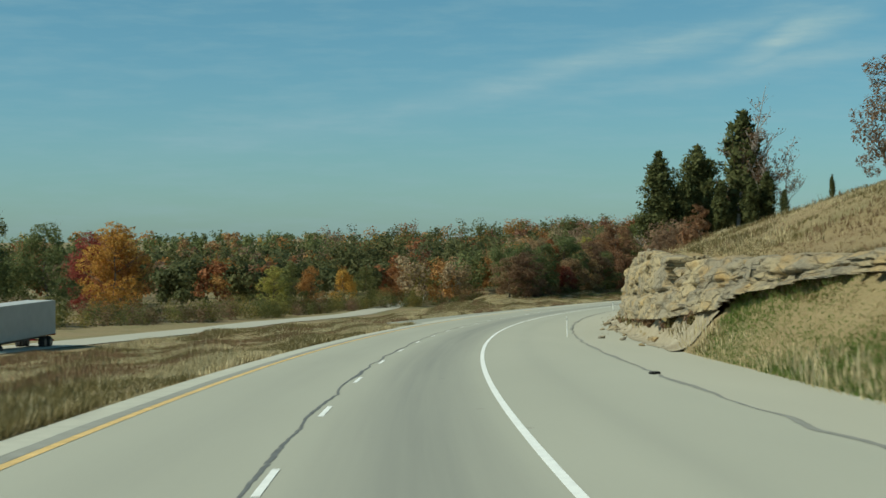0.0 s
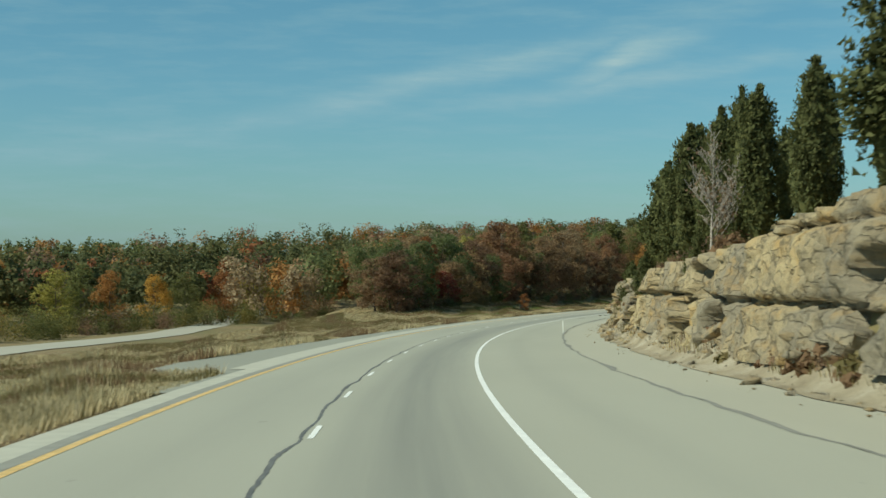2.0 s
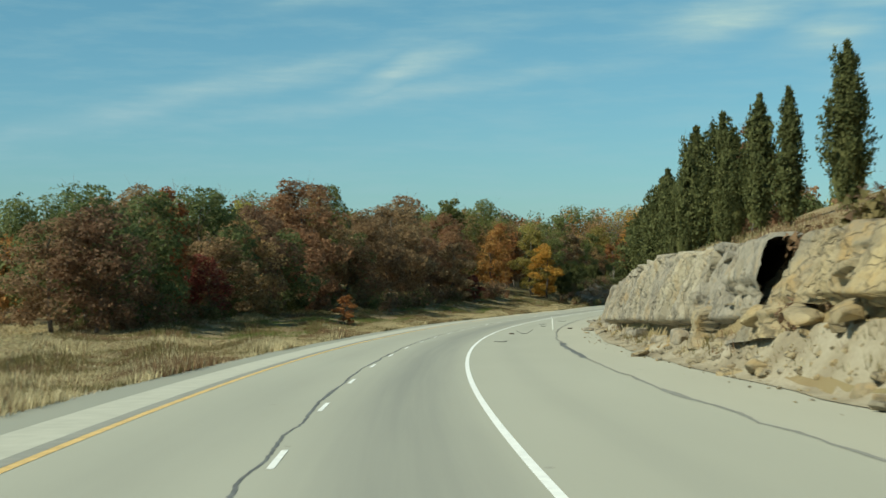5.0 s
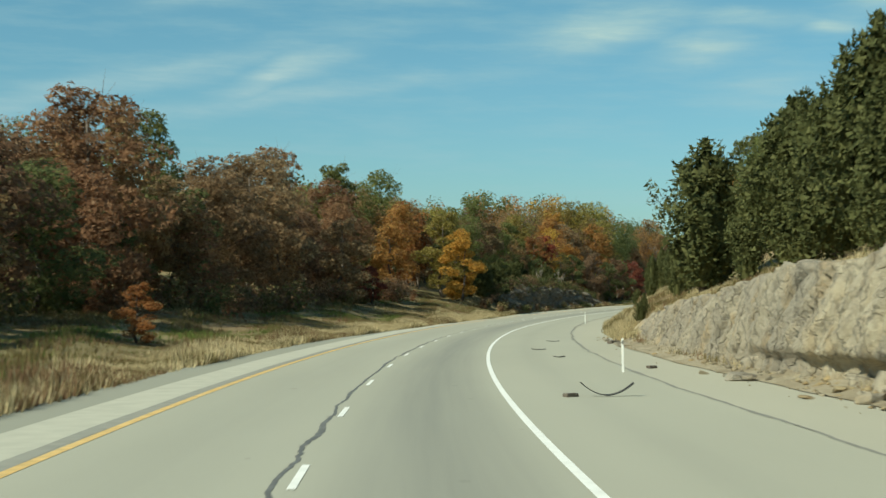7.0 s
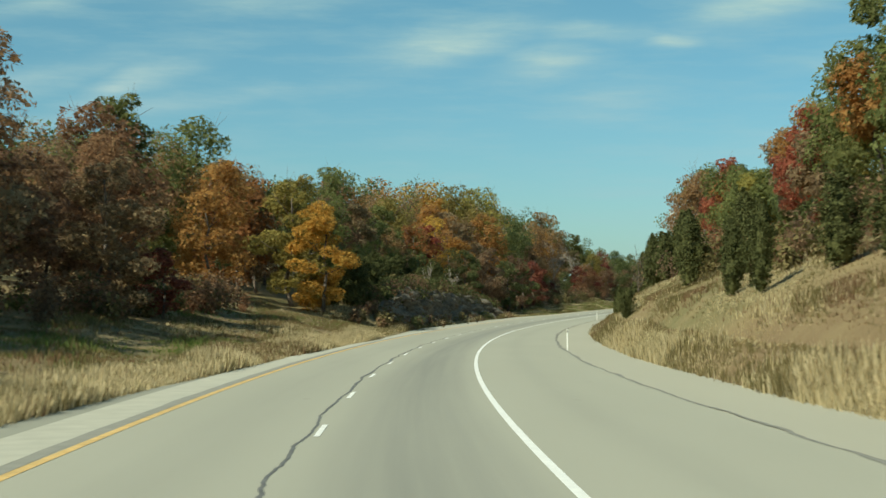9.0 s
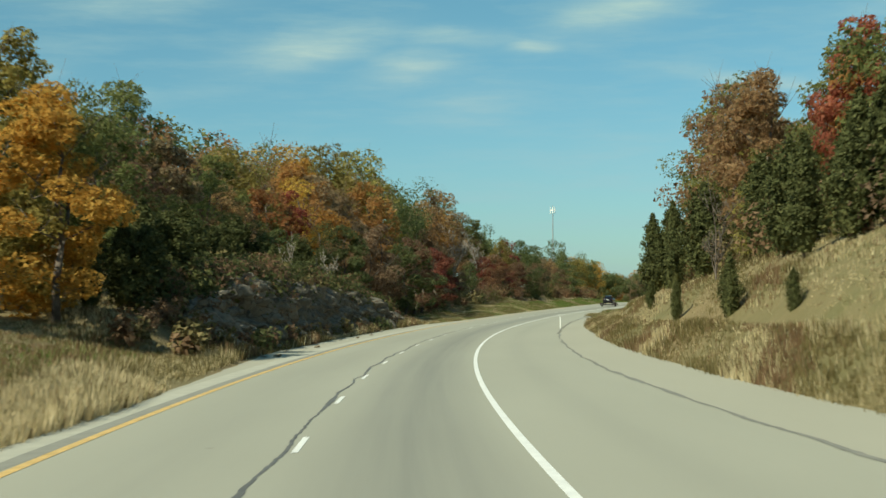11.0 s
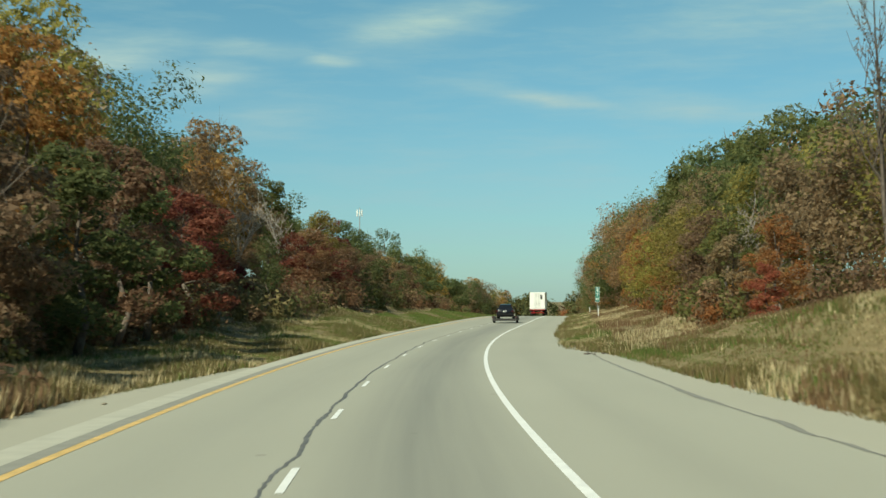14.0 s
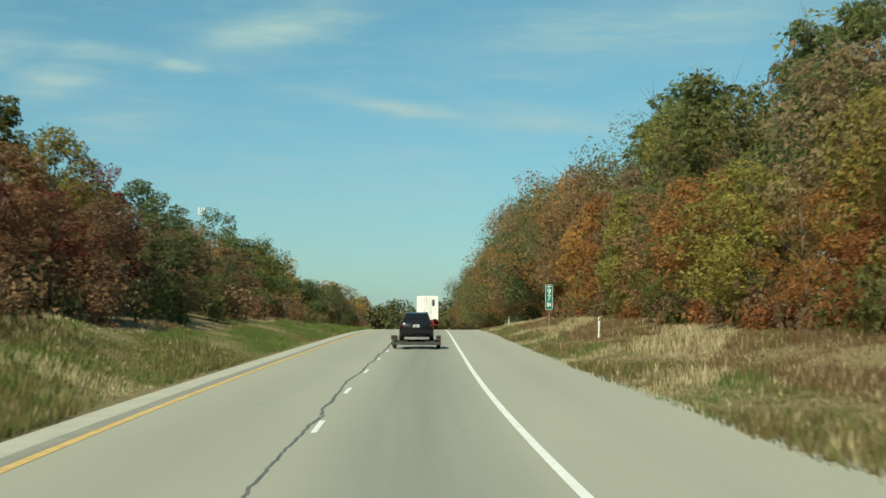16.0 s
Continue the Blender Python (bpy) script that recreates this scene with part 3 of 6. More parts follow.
def trunk_mesh(rng, height, radius, spread, limbs, lift=0.35):
    bm = bmesh.new()
    base = Vector((0, 0, -0.5))
    tips = []
    p, r = base, radius
    steps = 5
    for k in range(steps):
        q = Vector((rng.normal(0, 0.02) * height, rng.normal(0, 0.02) * height, height * 0.82 * (k + 1) / steps))
        rod(bm, p, q, r, r * 0.74, 6)
        p, r = q, r * 0.74
        if k > 0:
            for j in range(limbs):
                a = rng.uniform(0, 2 * math.pi)
                out = spread * rng.uniform(0.55, 0.95) * (1.0 - 0.10 * k)
                e = p + Vector((math.cos(a) * out, math.sin(a) * out, height * rng.uniform(0.06, 0.2)))
                rod(bm, p, e, r * 0.5, r * 0.14, 4)
                tips.append(e)
                m = (p + e) / 2
                for w in range(2):
                    f = m + Vector((rng.normal(0, 0.3) * out, rng.normal(0, 0.3) * out, rng.uniform(0.05, 0.16) * height))
                    rod(bm, m, f, r * 0.25, r * 0.08, 3)
                    tips.append(f)
    tips.append(p)
    return bm, tips


def broadleaf(kind, seed, height=16.0, spread=5.0, blobs=30, leaves=105, size=0.42, low=0.22, bark=BARK, label=""):
    rng = np.random.default_rng(seed)
    tree = new("tree")
    bm, tips = trunk_mesh(rng, height, height * 0.017, spread, 3)
    part("trunk", bm, bark, tree, smooth=True)
    centres, radii = [], []
    for k in range(blobs):
        h = low + (0.95 - low) * (k + 0.5) / blobs
        prof = math.sin(math.pi * min(1.0, (h - low + 0.16) / (1.05 - low + 0.16)) ** 0.85) ** 0.7
        a = rng.uniform(0, 2 * math.pi)
        rr = spread * prof * math.sqrt(rng.uniform(0.12, 1.0)) * 0.82
        centres.append((math.cos(a) * rr, math.sin(a) * rr, h * height))
        radii.append(spread * rng.uniform(0.22, 0.40) * (0.55 + 0.45 * prof))
    pts, siz, fac = [], [], []
    for c, r in zip(centres, radii):
        n = int(leaves * (r / (spread * 0.3)) ** 1.6)
        d = rng.normal(size=(n, 3))
        d /= np.linalg.norm(d, axis=1, keepdims=True)
        d *= (r * rng.uniform(0.35, 1.0, (n, 1)) ** 0.45)
        d[:, 2] *= 0.72
        pts.append(np.array(c) + d)
        fac.append(d / r + 0.6 * (np.array(c) - np.array([0, 0, height * 0.5])) / spread + np.array([0, 0, 0.3]))
        siz.append(size * rng.uniform(0.55, 1.35, n))
    V, F = leaf_cards(rng, np.concatenate(pts), np.concatenate(siz), np.concatenate(fac))
    mesh_object("crown", V, F, LEAVES[kind], tree)
    return tagged(tree, label, "tree")


def cedar(seed, height=8.0, width=1.7, n=5600, coarse=1.0, label=""):
    """A columnar cedar: many short boughs that rise from the stem, each a ragged flame of needles."""
    rng = np.random.default_rng(seed)
    tree = new("cedar_tree")
    bm = bmesh.new()
    rod(bm, (0, 0, -0.4), (0, 0, height * 0.9), 0.16, 0.03, 7)
    part("trunk", bm, BARK, tree, smooth=True)
    sharp = rng.uniform(1.5, 2.3)

    def profile(h):
        return np.minimum(1.0, (h + 0.10) * 3.6) * np.clip(1 - h ** sharp, 0, 1) ** 0.85 + 0.03
    nb = 105
    hb = np.sort(rng.uniform(0.0, 0.93, nb))
    ab = np.arange(nb) * 2.39996 + rng.normal(0, 0.4, nb)
    lobe = 1 + 0.16 * np.sin(ab * 2 + seed) + 0.14 * np.sin(ab + hb * 9 + seed)
    reach = width * 0.70 * profile(hb) * lobe * rng.uniform(0.72, 1.22, nb)
    rise = reach * rng.uniform(0.5, 1.5, nb) + height * 0.045
    which = rng.choice(nb, n, p=(reach + 0.15) / (reach + 0.15).sum())
    v = rng.uniform(0.25, 1.0, n) ** 0.75
    fat = (0.10 + 0.17 * np.sin(math.pi * np.clip(v, 0, 1) ** 0.8)) * (0.45 + 0.6 * reach[which] / width)
    P = np.stack([np.cos(ab[which]) * reach[which] * v, np.sin(ab[which]) * reach[which] * v, height * 0.94 * hb[which] + rise[which] * v ** 1.6], -1)
    P = P + rng.normal(size=(n, 3)) * fat[:, None] * np.array([1, 1, 1.4])
    tip = rng.uniform(size=n) < 0.05
    P[tip] = np.stack([rng.normal(0, 0.07, tip.sum()), rng.normal(0, 0.07, tip.sum()), height * rng.uniform(0.86, 1.0, tip.sum())], -1)
    P[:, 2] = np.clip(P[:, 2], 0.05, height)
    a = np.arctan2(P[:, 1], P[:, 0])
    s = coarse * rng.uniform(0.055, 0.13, n)
    face = np.stack([np.cos(a), np.sin(a), np.full(n, 0.35)], -1) + 0.6 * rng.normal(size=(n, 3))
    face /= np.linalg.norm(face, axis=1, keepdims=True)
    out = np.stack([np.cos(a) * 0.45, np.sin(a) * 0.45, np.ones(n)], -1) + 0.4 * rng.normal(size=(n, 3))
    out -= face * (out * face).sum(1, keepdims=True)
    out /= np.linalg.norm(out, axis=1, keepdims=True)
    side = np.cross(out, face)
    V = np.stack([P - side * (s * 0.75)[:, None], P + side * (s * 0.75)[:, None], P + out * (s * 2.2)[:, None]], 1).reshape(-1, 3)
    F = np.arange(3 * n).reshape(-1, 3)
    # dense inner boughs
    hs, around = np.linspace(0.05, 0.92, 14), np.linspace(0, 2 * math.pi, 10, endpoint=False)
    hh, aa = np.meshgrid(hs, around, indexing="ij")
    core = width * 0.36 * profile(hh) * (1 + 0.2 * np.sin(aa * 2 + hh * 5 + seed) + 0.12 * rng.normal(size=hh.shape))
    C = np.stack([np.cos(aa) * core, np.sin(aa) * core, hh * height * 0.97], -1).reshape(-1, 3)
    q = np.arange(13)[:, None] * 10 + np.arange(10)[None]
    nxt = np.arange(13)[:, None] * 10 + (np.arange(10)[None] + 1) % 10
    quad = np.stack([q, nxt, nxt + 10, q + 10], -1).reshape(-1, 4) + len(V)
    F = np.concatenate([F, quad[:, [0, 1, 2]], quad[:, [0, 2, 3]]])
    V = np.concatenate([V, C])
    mesh_object("crown", V, F, LEAVES["cedar"], tree)
    return tagged(tree, label or "dark green columnar cedar tree on the bank", "tree")


def bare_tree(seed, height, bark, kind, leaves, label, spread=0.42, depth=5, stem=0.27, width=0.0):
    """A tree of fine twigs with few leaves left."""
    rng = np.random.default_rng(seed)
    thing = new("tree")
    V, F, tips = [], [], []

    def limb(p, q, r0, r1):
        r0, r1 = max(r0, 0.013), max(r1, 0.010)
        d = q - p
        a = np.cross(d, (0.3, 0.5, 0.81))
        a /= np.linalg.norm(a) + 1e-9
        b = np.cross(d, a)
        b /= np.linalg.norm(b) + 1e-9
        k = len(V)
        for c, r in ((p, r0), (q, r1)):
            for j in range(4):
                V.append(c + r * (math.cos(j * 1.5708) * a + math.sin(j * 1.5708) * b))
        for j in range(4):
            F.append((k + j, k + (j + 1) % 4, k + 4 + (j + 1) % 4, k + 4 + j))

    def grow(p, d, length, r, depth):
        bend = d + rng.normal(0, 0.10, 3)
        q = p + bend / np.linalg.norm(bend) * length
        limb(p, q, r, r * 0.68)
        if depth == 0:
            tips.append(q)
            return
        grow(q, bend + rng.normal(0, 0.16, 3) + np.array([0, 0, 0.12]), length * 0.80, r * 0.68, depth - 1)
        for _ in range(2 if depth > 1 else 3):
            a = rng.uniform(0, 6.28)
            e = np.array([math.cos(a), math.sin(a), 0.0]) * spread * rng.uniform(0.8, 1.7) + np.array([0, 0, 0.75])
            grow(p + (q - p) * rng.uniform(0.35, 0.95), e / np.linalg.norm(e), length * rng.uniform(0.5, 0.72), r * 0.42, depth - 1)

    grow(np.array([0, 0, -0.3]), np.array([0, 0, 1.0]), height * stem, height * 0.012, depth)
    top = max(v[2] for v in V)
    wide = max(1.0, width / (2 * np.percentile([math.hypot(v[0], v[1]) for v in tips], 95))) if width else 1.0
    V = [v * np.array([wide, wide, height / top]) for v in V]
    tips = np.array([v * np.array([wide, wide, height / top]) for v in tips])
    mesh_object("bough", V, F, bark, thing)
    pick = tips[rng.integers(0, len(tips), leaves)] + rng.normal(0, 0.18, (leaves, 3))
    LV, LF = leaf_cards(rng, pick, rng.uniform(0.07, 0.15, leaves))
    mesh_object("foliage", LV, LF, LEAVES[kind], thing)
    return tagged(thing, label, "tree")


TREE_LABEL = {
    "green": "olive green broadleaf tree in early autumn", "dark": "dark green broadleaf oak at the wood's edge",
    "yellow": "yellow green autumn tree with loose crown", "gold": "golden yellow autumn maple tree",
    "orange": "bright orange autumn maple tree", "red": "red autumn maple with dense leaves",
    "rust": "rusty brown autumn oak tree", "brown": "thin brown autumn tree losing its leaves", "umber": "dark umber-brown autumn oak with a full crown", "maroon": "dark maroon autumn maple at the wood's edge",
}
SHAPES = [(16, 5.2, 40, 0.10), (17, 4.6, 36, 0.12), (15, 5.8, 42, 0.08), (14, 3.8, 32, 0.06), (18, 5.0, 34, 0.20)]
FORMS = [broadleaf("green", 10 + i, hh, sp, bl, 230 if i < 4 else 170, 0.235 if i < 4 else 0.2, lo) for i, (hh, sp, bl, lo) in enumerate(SHAPES)]
FORMS_FAR = [broadleaf("green", 20 + i, hh, sp, bl, 150 if i < 4 else 110, 0.31 if i < 4 else 0.26, lo) for i, (hh, sp, bl, lo) in enumerate(SHAPES)]
CEDAR_SIZES = [(8.0, 1.7), (9.0, 1.5), (7.0, 1.6), (8.5, 1.9), (8.0, 1.4), (7.5, 2.0)]
CEDARS = [cedar(40 + i, hh, w, 8200) for i, (hh, w) in enumerate(CEDAR_SIZES)]
CEDARS_FAR = [cedar(48 + i, hh, w, 3600, 1.55) for i, (hh, w) in enumerate(CEDAR_SIZES)]
USED = set()
RNG = random.Random(5)


def place(proto, s, u, scale, kind=None, label="", turn=None, squash=1.0, group=""):
    """Stand a copy of proto on the ground at (s, u)."""
    p = at(s, u, float(ground_height(s, u)))
    m = Matrix.LocRotScale(Vector(p), Euler((0, 0, turn if turn is not None else RNG.uniform(0, 6.28))), Vector((scale * squash, scale * squash, scale)))
    if proto.name not in USED:
        USED.add(proto.name)
        ob = proto
        ob.matrix_basis = m
    else:
        ob = copy_thing(proto, Matrix.Translation(p))
        ob.matrix_basis = m
    if kind:
        for c in ob.children:
            if c.name.startswith("crown"):
                c.material_slots[0].link = "OBJECT"
                c.material_slots[0].material = LEAVES[kind]
        ob["label"] = label or TREE_LABEL[kind]
    elif label:
        ob["label"] = label
    if group:
        ob["group"] = group
    return ob


TALL = (16, 17, 15, 14, 18)
WOODLAND, EDGEWOOD = [], []          # trees beyond those that stand as things of their own


def tree(s, u, top, kind, form=None, squash=1.0, label=""):
    """A broadleaf tree whose crown ends top metres over the road's plane."""
    k = form if form is not None else RNG.randrange(5)
    height = max(3.0, top - float(ground_height(s, u)))
    near = 40 < s < 728 and -21 < u < 24
    return place((FORMS if near else FORMS_FAR)[k], s, u, height / TALL[k], kind, label, squash=squash * (1.0 if height > 9 else 1.25))


def evergreen(s, u, top, wide=1.0):
    c = RNG.randrange(6)
    h = max(1.5, top - float(ground_height(s, u)))
    return place((CEDARS if u < 18.4 else CEDARS_FAR)[c], s, u, h / CEDAR_SIZES[c][0], group="cedars on the bank", squash=(0.36 + 0.72 * wide) * RNG.uniform(0.85, 1.15))


def cedars(s0, s1, u0, u1, top, gap, rough=1.2, wide=1.0):
    s = s0
    while s < s1:
        evergreen(s, RNG.uniform(u0, u1), float(top(s)) + RNG.uniform(-2.2, 0.6) * rough, wide)
        s += gap * RNG.uniform(0.6, 1.4)


def wood(s0, s1, u0, u1, top, gap, mix, single=True, rough=(-3.0, 0.8)):
    s = s0
    while s < s1:
        u = RNG.uniform(u0, u1)
        t = float(top(s)) + RNG.uniform(*rough)
        if single:
            tree(s, u, t, RNG.choice(mix), squash=RNG.uniform(0.9, 1.2))
        else:
            (EDGEWOOD if u1 <= 28 and u0 >= -36.5 else WOODLAND).append((s, u, t, RNG.choice(mix)))
        s += gap * RNG.uniform(0.6, 1.4)


def top_left(s):
    return ramp(s, (290, 11), (335, 13.2), (353, 14.5), (366, 14), (376, 15.8), (384, 17), (400, 18), (412, 17.1), (424, 16), (447, 18.5), (462, 17.6), (485, 20.4), (515, 21.4), (534, 20.4), (555, 20.4), (566, 18.5), (594, 19.2), (613, 22.5), (648, 23.2), (674, 21.3), (685, 19), (715, 19), (734, 17.5), (757, 16.8), (785, 14.5), (800, 13.7), (825, 13.4), (850, 16.5), (885, 16.2), (915, 14.5), (955, 14.3), (1000, 15.5), (1105, 19.5), (1350, 27))


def top_right(s):
    return ramp(s, (340, 13), (400, 19), (427, 19.8), (450, 18), (480, 16), (507, 16.5), (533, 18), (567, 20), (600, 14.5), (633, 14.2), (660, 15.2), (693, 18.6), (720, 20), (755, 20.8), (780, 24), (800, 22.5), (850, 23), (905, 28.7), (950, 30), (1050, 37), (1300, 42))


# right bank: cedars over the rock
for s, u, t, w in ((121, 14.9, 13.0, 1.9), (124, 18.0, 13.7, 1.4), (121, 17.1, 11.5, 1.3), (119, 19.4, 10.6, 1.5), (127, 21.7, 16.7, 1.5), (119, 21.6, 10.8, 1.4), (120, 22.8, 11.4, 1.6), (119, 24.0, 10.0, 1.5), (98, 24.2, 9.0, 0.9)):
    evergreen(s, u, t, w)
place(bare_tree(91, 10.7, BARK_PALE, "umber", 2600, "tall half-bare brown tree behind the cedars", 0.75, 6, 0.16, 6.4), 126, 21.2, 1.08)
place(bare_tree(95, 9.0, BARK, "brown", 900, "half-bare tree with tan leaves behind the cedars", 0.6, 5, 0.22, 3.2), 125, 24.8, 0.62)
tree(118, 17.6, 7.5, "rust", 3, label="small rusty red bush under the cedars")
tree(110, 29.8, 19.0, "brown", 4, label="brown autumn tree on the grassy hill")
for s, u, t, w in ((140, 16.6, 11.2, 1.1), (144, 17.6, 12.4, 1.2), (148, 16, 11.8, 1.1), (153, 16, 12.4, 1.0), (160, 17.6, 13.0, 1.2), (168, 17, 13.2, 1.1), (175, 17, 11.6, 1.2), (181, 18, 13.8, 1.0), (186, 16.5, 11.8, 1.2),
                   (193, 17.5, 15.0, 1.0), (198, 18.5, 15.4, 1.1), (203, 16.5, 13.2, 1.2), (210, 17, 12.6, 1.3), (217, 17.5, 13.6, 1.1), (225, 17, 14.4, 1.2), (235, 17, 13.2, 1.3), (244, 17.5, 12.6, 1.3)):
    evergreen(s, u, t, w)
for s, u, t, w in ((254, 17.5, 11.6, 1.3), (262, 17, 11.0, 1.3), (266, 15, 7.3, 1.2), (269, 17, 11.6, 1.3), (274, 16.5, 10.6, 1.5), (276, 14.5, 5.9, 1.5), (281, 17, 12.2, 1.3), (289, 16.5, 12.3, 1.3), (293, 16, 9.7, 1.3),
                   (304, 16.5, 10.3, 1.6), (306, 17.5, 12.0, 1.2), (315, 20, 11.8, 1.3), (318, 17, 12.2, 1.3), (327, 16.5, 10.0, 1.3)):
    evergreen(s, u, t, w * 0.75)
cedars(150, 245, 19.5, 22.5, lambda s: ramp(s, (150, 12.6), (245, 12.8)), 7.0, 1.4)
for s, u, t, k in ((350, 23, 15.6, "rust"), (343, 24, 16.6, "brown"), (360, 25, 15.0, "green"), (334, 25, 17.4, "rust"), (372, 25, 14.0, "brown")):
    tree(s, u, t, k, squash=1.1)
place(bare_tree(92, 6.6, BARK_PALE, "brown", 420, "bare pale tree among the cedars", 0.6, 6, 0.24, 3.4), 151, 14.3, 1.0)
place(bare_tree(96, 3.6, BARK, "brown", 60, "small bare bush on the rock ledge"), 112, 13.6, 1.0)
for s, u, t, w in ((395, 16, 6.8, 1.4), (397, 17, 7.7, 1.4), (404, 17, 7.2, 1.5), (412, 17, 7.5, 1.4), (417, 15, 6.6, 1.3), (424, 15, 6.1, 1.5), (433, 17, 8.0, 1.5), (441, 18, 8.8, 1.4), (450, 16, 8.1, 1.4), (460, 17, 8.4, 1.5), (383, 13, 2.4, 1.4), (388, 13.5, 3.0, 1.4)):
    evergreen(s, u, t, w)
for s, u, t, w in ((489, 17, 8.4, 1.5), (492, 16, 8.5, 1.3), (489, 18.4, 10.3, 1.6), (500, 17, 9.0, 1.5), (496, 19, 10.6, 1.5), (513, 18, 9.6, 1.5), (525, 16.5, 9.0, 1.3), (536, 15.6, 8.6, 1.4), (544, 14.8, 8.2, 1.3), (550, 16.4, 8.8, 1.4), (482, 13.5, 2.9, 1.4)):
    evergreen(s, u, t, w)
for s, u, t, w in ((368, 15.8, 11.8, 1.75), (371, 16.8, 11.0, 1.4), (353, 16.2, 8.8, 1.1), (345, 17.0, 11.3, 1.7), (341, 16.6, 10.6, 1.5), (337, 17.2, 11.2, 1.5), (331, 17.2, 12.5, 1.5), (382, 15.4, 6.8, 1.2), (390, 16.6, 7.6, 1.3)):
    evergreen(s, u, t, w)
for s, u, t in ((492, 13.2, 4.0), (506, 12.9, 3.2), (528, 13.6, 3.4), (463, 13.0, 3.6), (150, 13.6, 5.6), (176, 13.4, 5.4), (184, 13.0, 5.0)):
    evergreen(s, u, t, 1.3)
MIX_R = ["green", "yellow", "rust", "orange", "brown", "green", "dark"]
for s, u, t, k in ((549, 21, 18.0, "rust"), (559, 21.5, 20.6, "green"), (561, 23.0, 19.6, "yellow"), (568, 25, 18.6, "green"), (584, 23.0, 19.4, "yellow"), (579, 20.0, 9.6, "dark"), (538, 22, 18.0, "rust")):
    tree(s, u, t, k, squash=1.15)
for s, u, t, k in ((438, 25, 19.8, "green"), (453, 24, 15.0, "red"), (419, 24, 12.6, "rust"), (429, 25, 18.4, "green"), (517, 24, 17.6, "red"), (525, 24.5, 17.4, "green"), (516, 18.6, 9.4, "yellow")):
    tree(s, u, t, k)
wood(395, 588, 24, 28, top_right, 5.0, MIX_R, False, (-4.5, 0.0))
wood(560, 606, 17.5, 20, lambda s: ramp(s, (560, 8), (606, 5.6)), 5.0, ["rust", "brown", "yellow", "green"])
place(bare_tree(93, 15.6, BARK, "brown", 900, "tall thin tree with few tan leaves", 0.34, 6, 0.24, 5.0), 627, 23.0, 1.05, turn=2.6)
for s, u, t, k in ((682, 18, 10.2, "yellow"), (766, 17, 12.2, "orange"), (763, 19, 14.4, "brown"), (744, 17, 10.5, "yellow"), (715, 17, 9.7, "orange"), (703, 17, 9.1, "yellow"), (693, 16.8, 7.0, "orange"), (682, 16.6, 5.4, "orange"), (628, 17, 3.0, "red"),
                   (633, 18.4, 6.7, "orange"), (648, 18, 6.4, "brown"), (664, 18, 8.6, "brown"), (672, 17.6, 7.8, "yellow"), (725, 17.6, 10.4, "green"), (734, 17, 9.6, "rust"), (752, 18, 12.0, "green")):
    tree(s, u, t, k)
for s, u, t, k in ((841, 22, 21.6, "orange"), (952, 22, 29.0, "dark"), (787, 26, 24.2, "green"), (736, 22, 18.3, "green"), (729, 26, 20.6, "dark"), (716, 27, 20.2, "green"), (689, 27, 18.8, "green"), (780, 27, 24.6, "dark"), (664, 27, 15.9, "green"), (702, 22, 14.6, "brown"), (757, 22.5, 17.0, "brown"), (803, 20, 19.4, "brown"), (676, 22.5, 13.0, "yellow")):
    tree(s, u, t, k, squash=1.1)
place(bare_tree(99, 9.0, BARK_PALE, "brown", 500, "half-bare grey tree at the wood's edge", 0.5, 6, 0.2, 5.0), 670, 20.4, 1.0)
place(bare_tree(101, 16.0, BARK_PALE, "brown", 500, "tall leafless grey tree above the wood", 0.5, 6, 0.22, 7.0), 800, 23.5, 1.2)
wood(640, 800, 18.2, 20.0, lambda s: ramp(s, (636, 6.0), (660, 8), (760, 12.0), (800, 14)), 7.5, ["yellow", "green", "orange", "green", "rust", "orange"], rough=(-3.5, 0.6))
wood(640, 830, 23.0, 27.0, top_right, 6.5, ["green", "dark", "green", "rust", "brown", "yellow"], False, (-4.0, -0.6))
wood(800, 1000, 16.5, 21.0, lambda s: ramp(s, (800, 17), (860, 23.5), (970, 29), (1000, 30)), 6.5, ["green", "orange", "rust", "brown", "green"], False, (-4, 1))
# left side
for s, u, t, k, w in ((329, -25, 12.8, "orange", 1.0), (334, -22.5, 7.0, "maroon", 1.0), (341, -25, 13.4, "dark", 1.2), (312, -26, 11.6, "dark", 1.1), (319, -24, 11.6, "dark", 1.2), (325, -27, 12.6, "umber", 1.1), (351, -26.5, 13.8, "dark", 1.1), (371, -29, 14.2, "yellow", 1.0), (381, -25, 17.2, "rust", 1.25), (389, -26.5, 17.0, "rust", 1.1), (401, -27.5, 17.8, "green", 1.0),
                      (396, -21.5, 9.4, "rust", 1.2), (411, -24, 14.8, "umber", 1.2), (422, -23, 16.2, "umber", 1.2), (431, -24, 17.0, "brown", 1.2), (441, -26, 18.8, "rust", 1.1)):
    tree(s, u, t, k, RNG.choice((0, 2, 3)), squash=w)
for s, u, t, k in ((347, -22.6, 10.6, "rust"), (358, -24.4, 12.6, "umber"), (365, -22.8, 10.4, "dark"), (374, -22.6, 10.8, "rust"), (337, -22.4, 8.6, "umber"), (307, -24, 9.6, "umber")):
    tree(s, u, t, k, 2, squash=1.2)
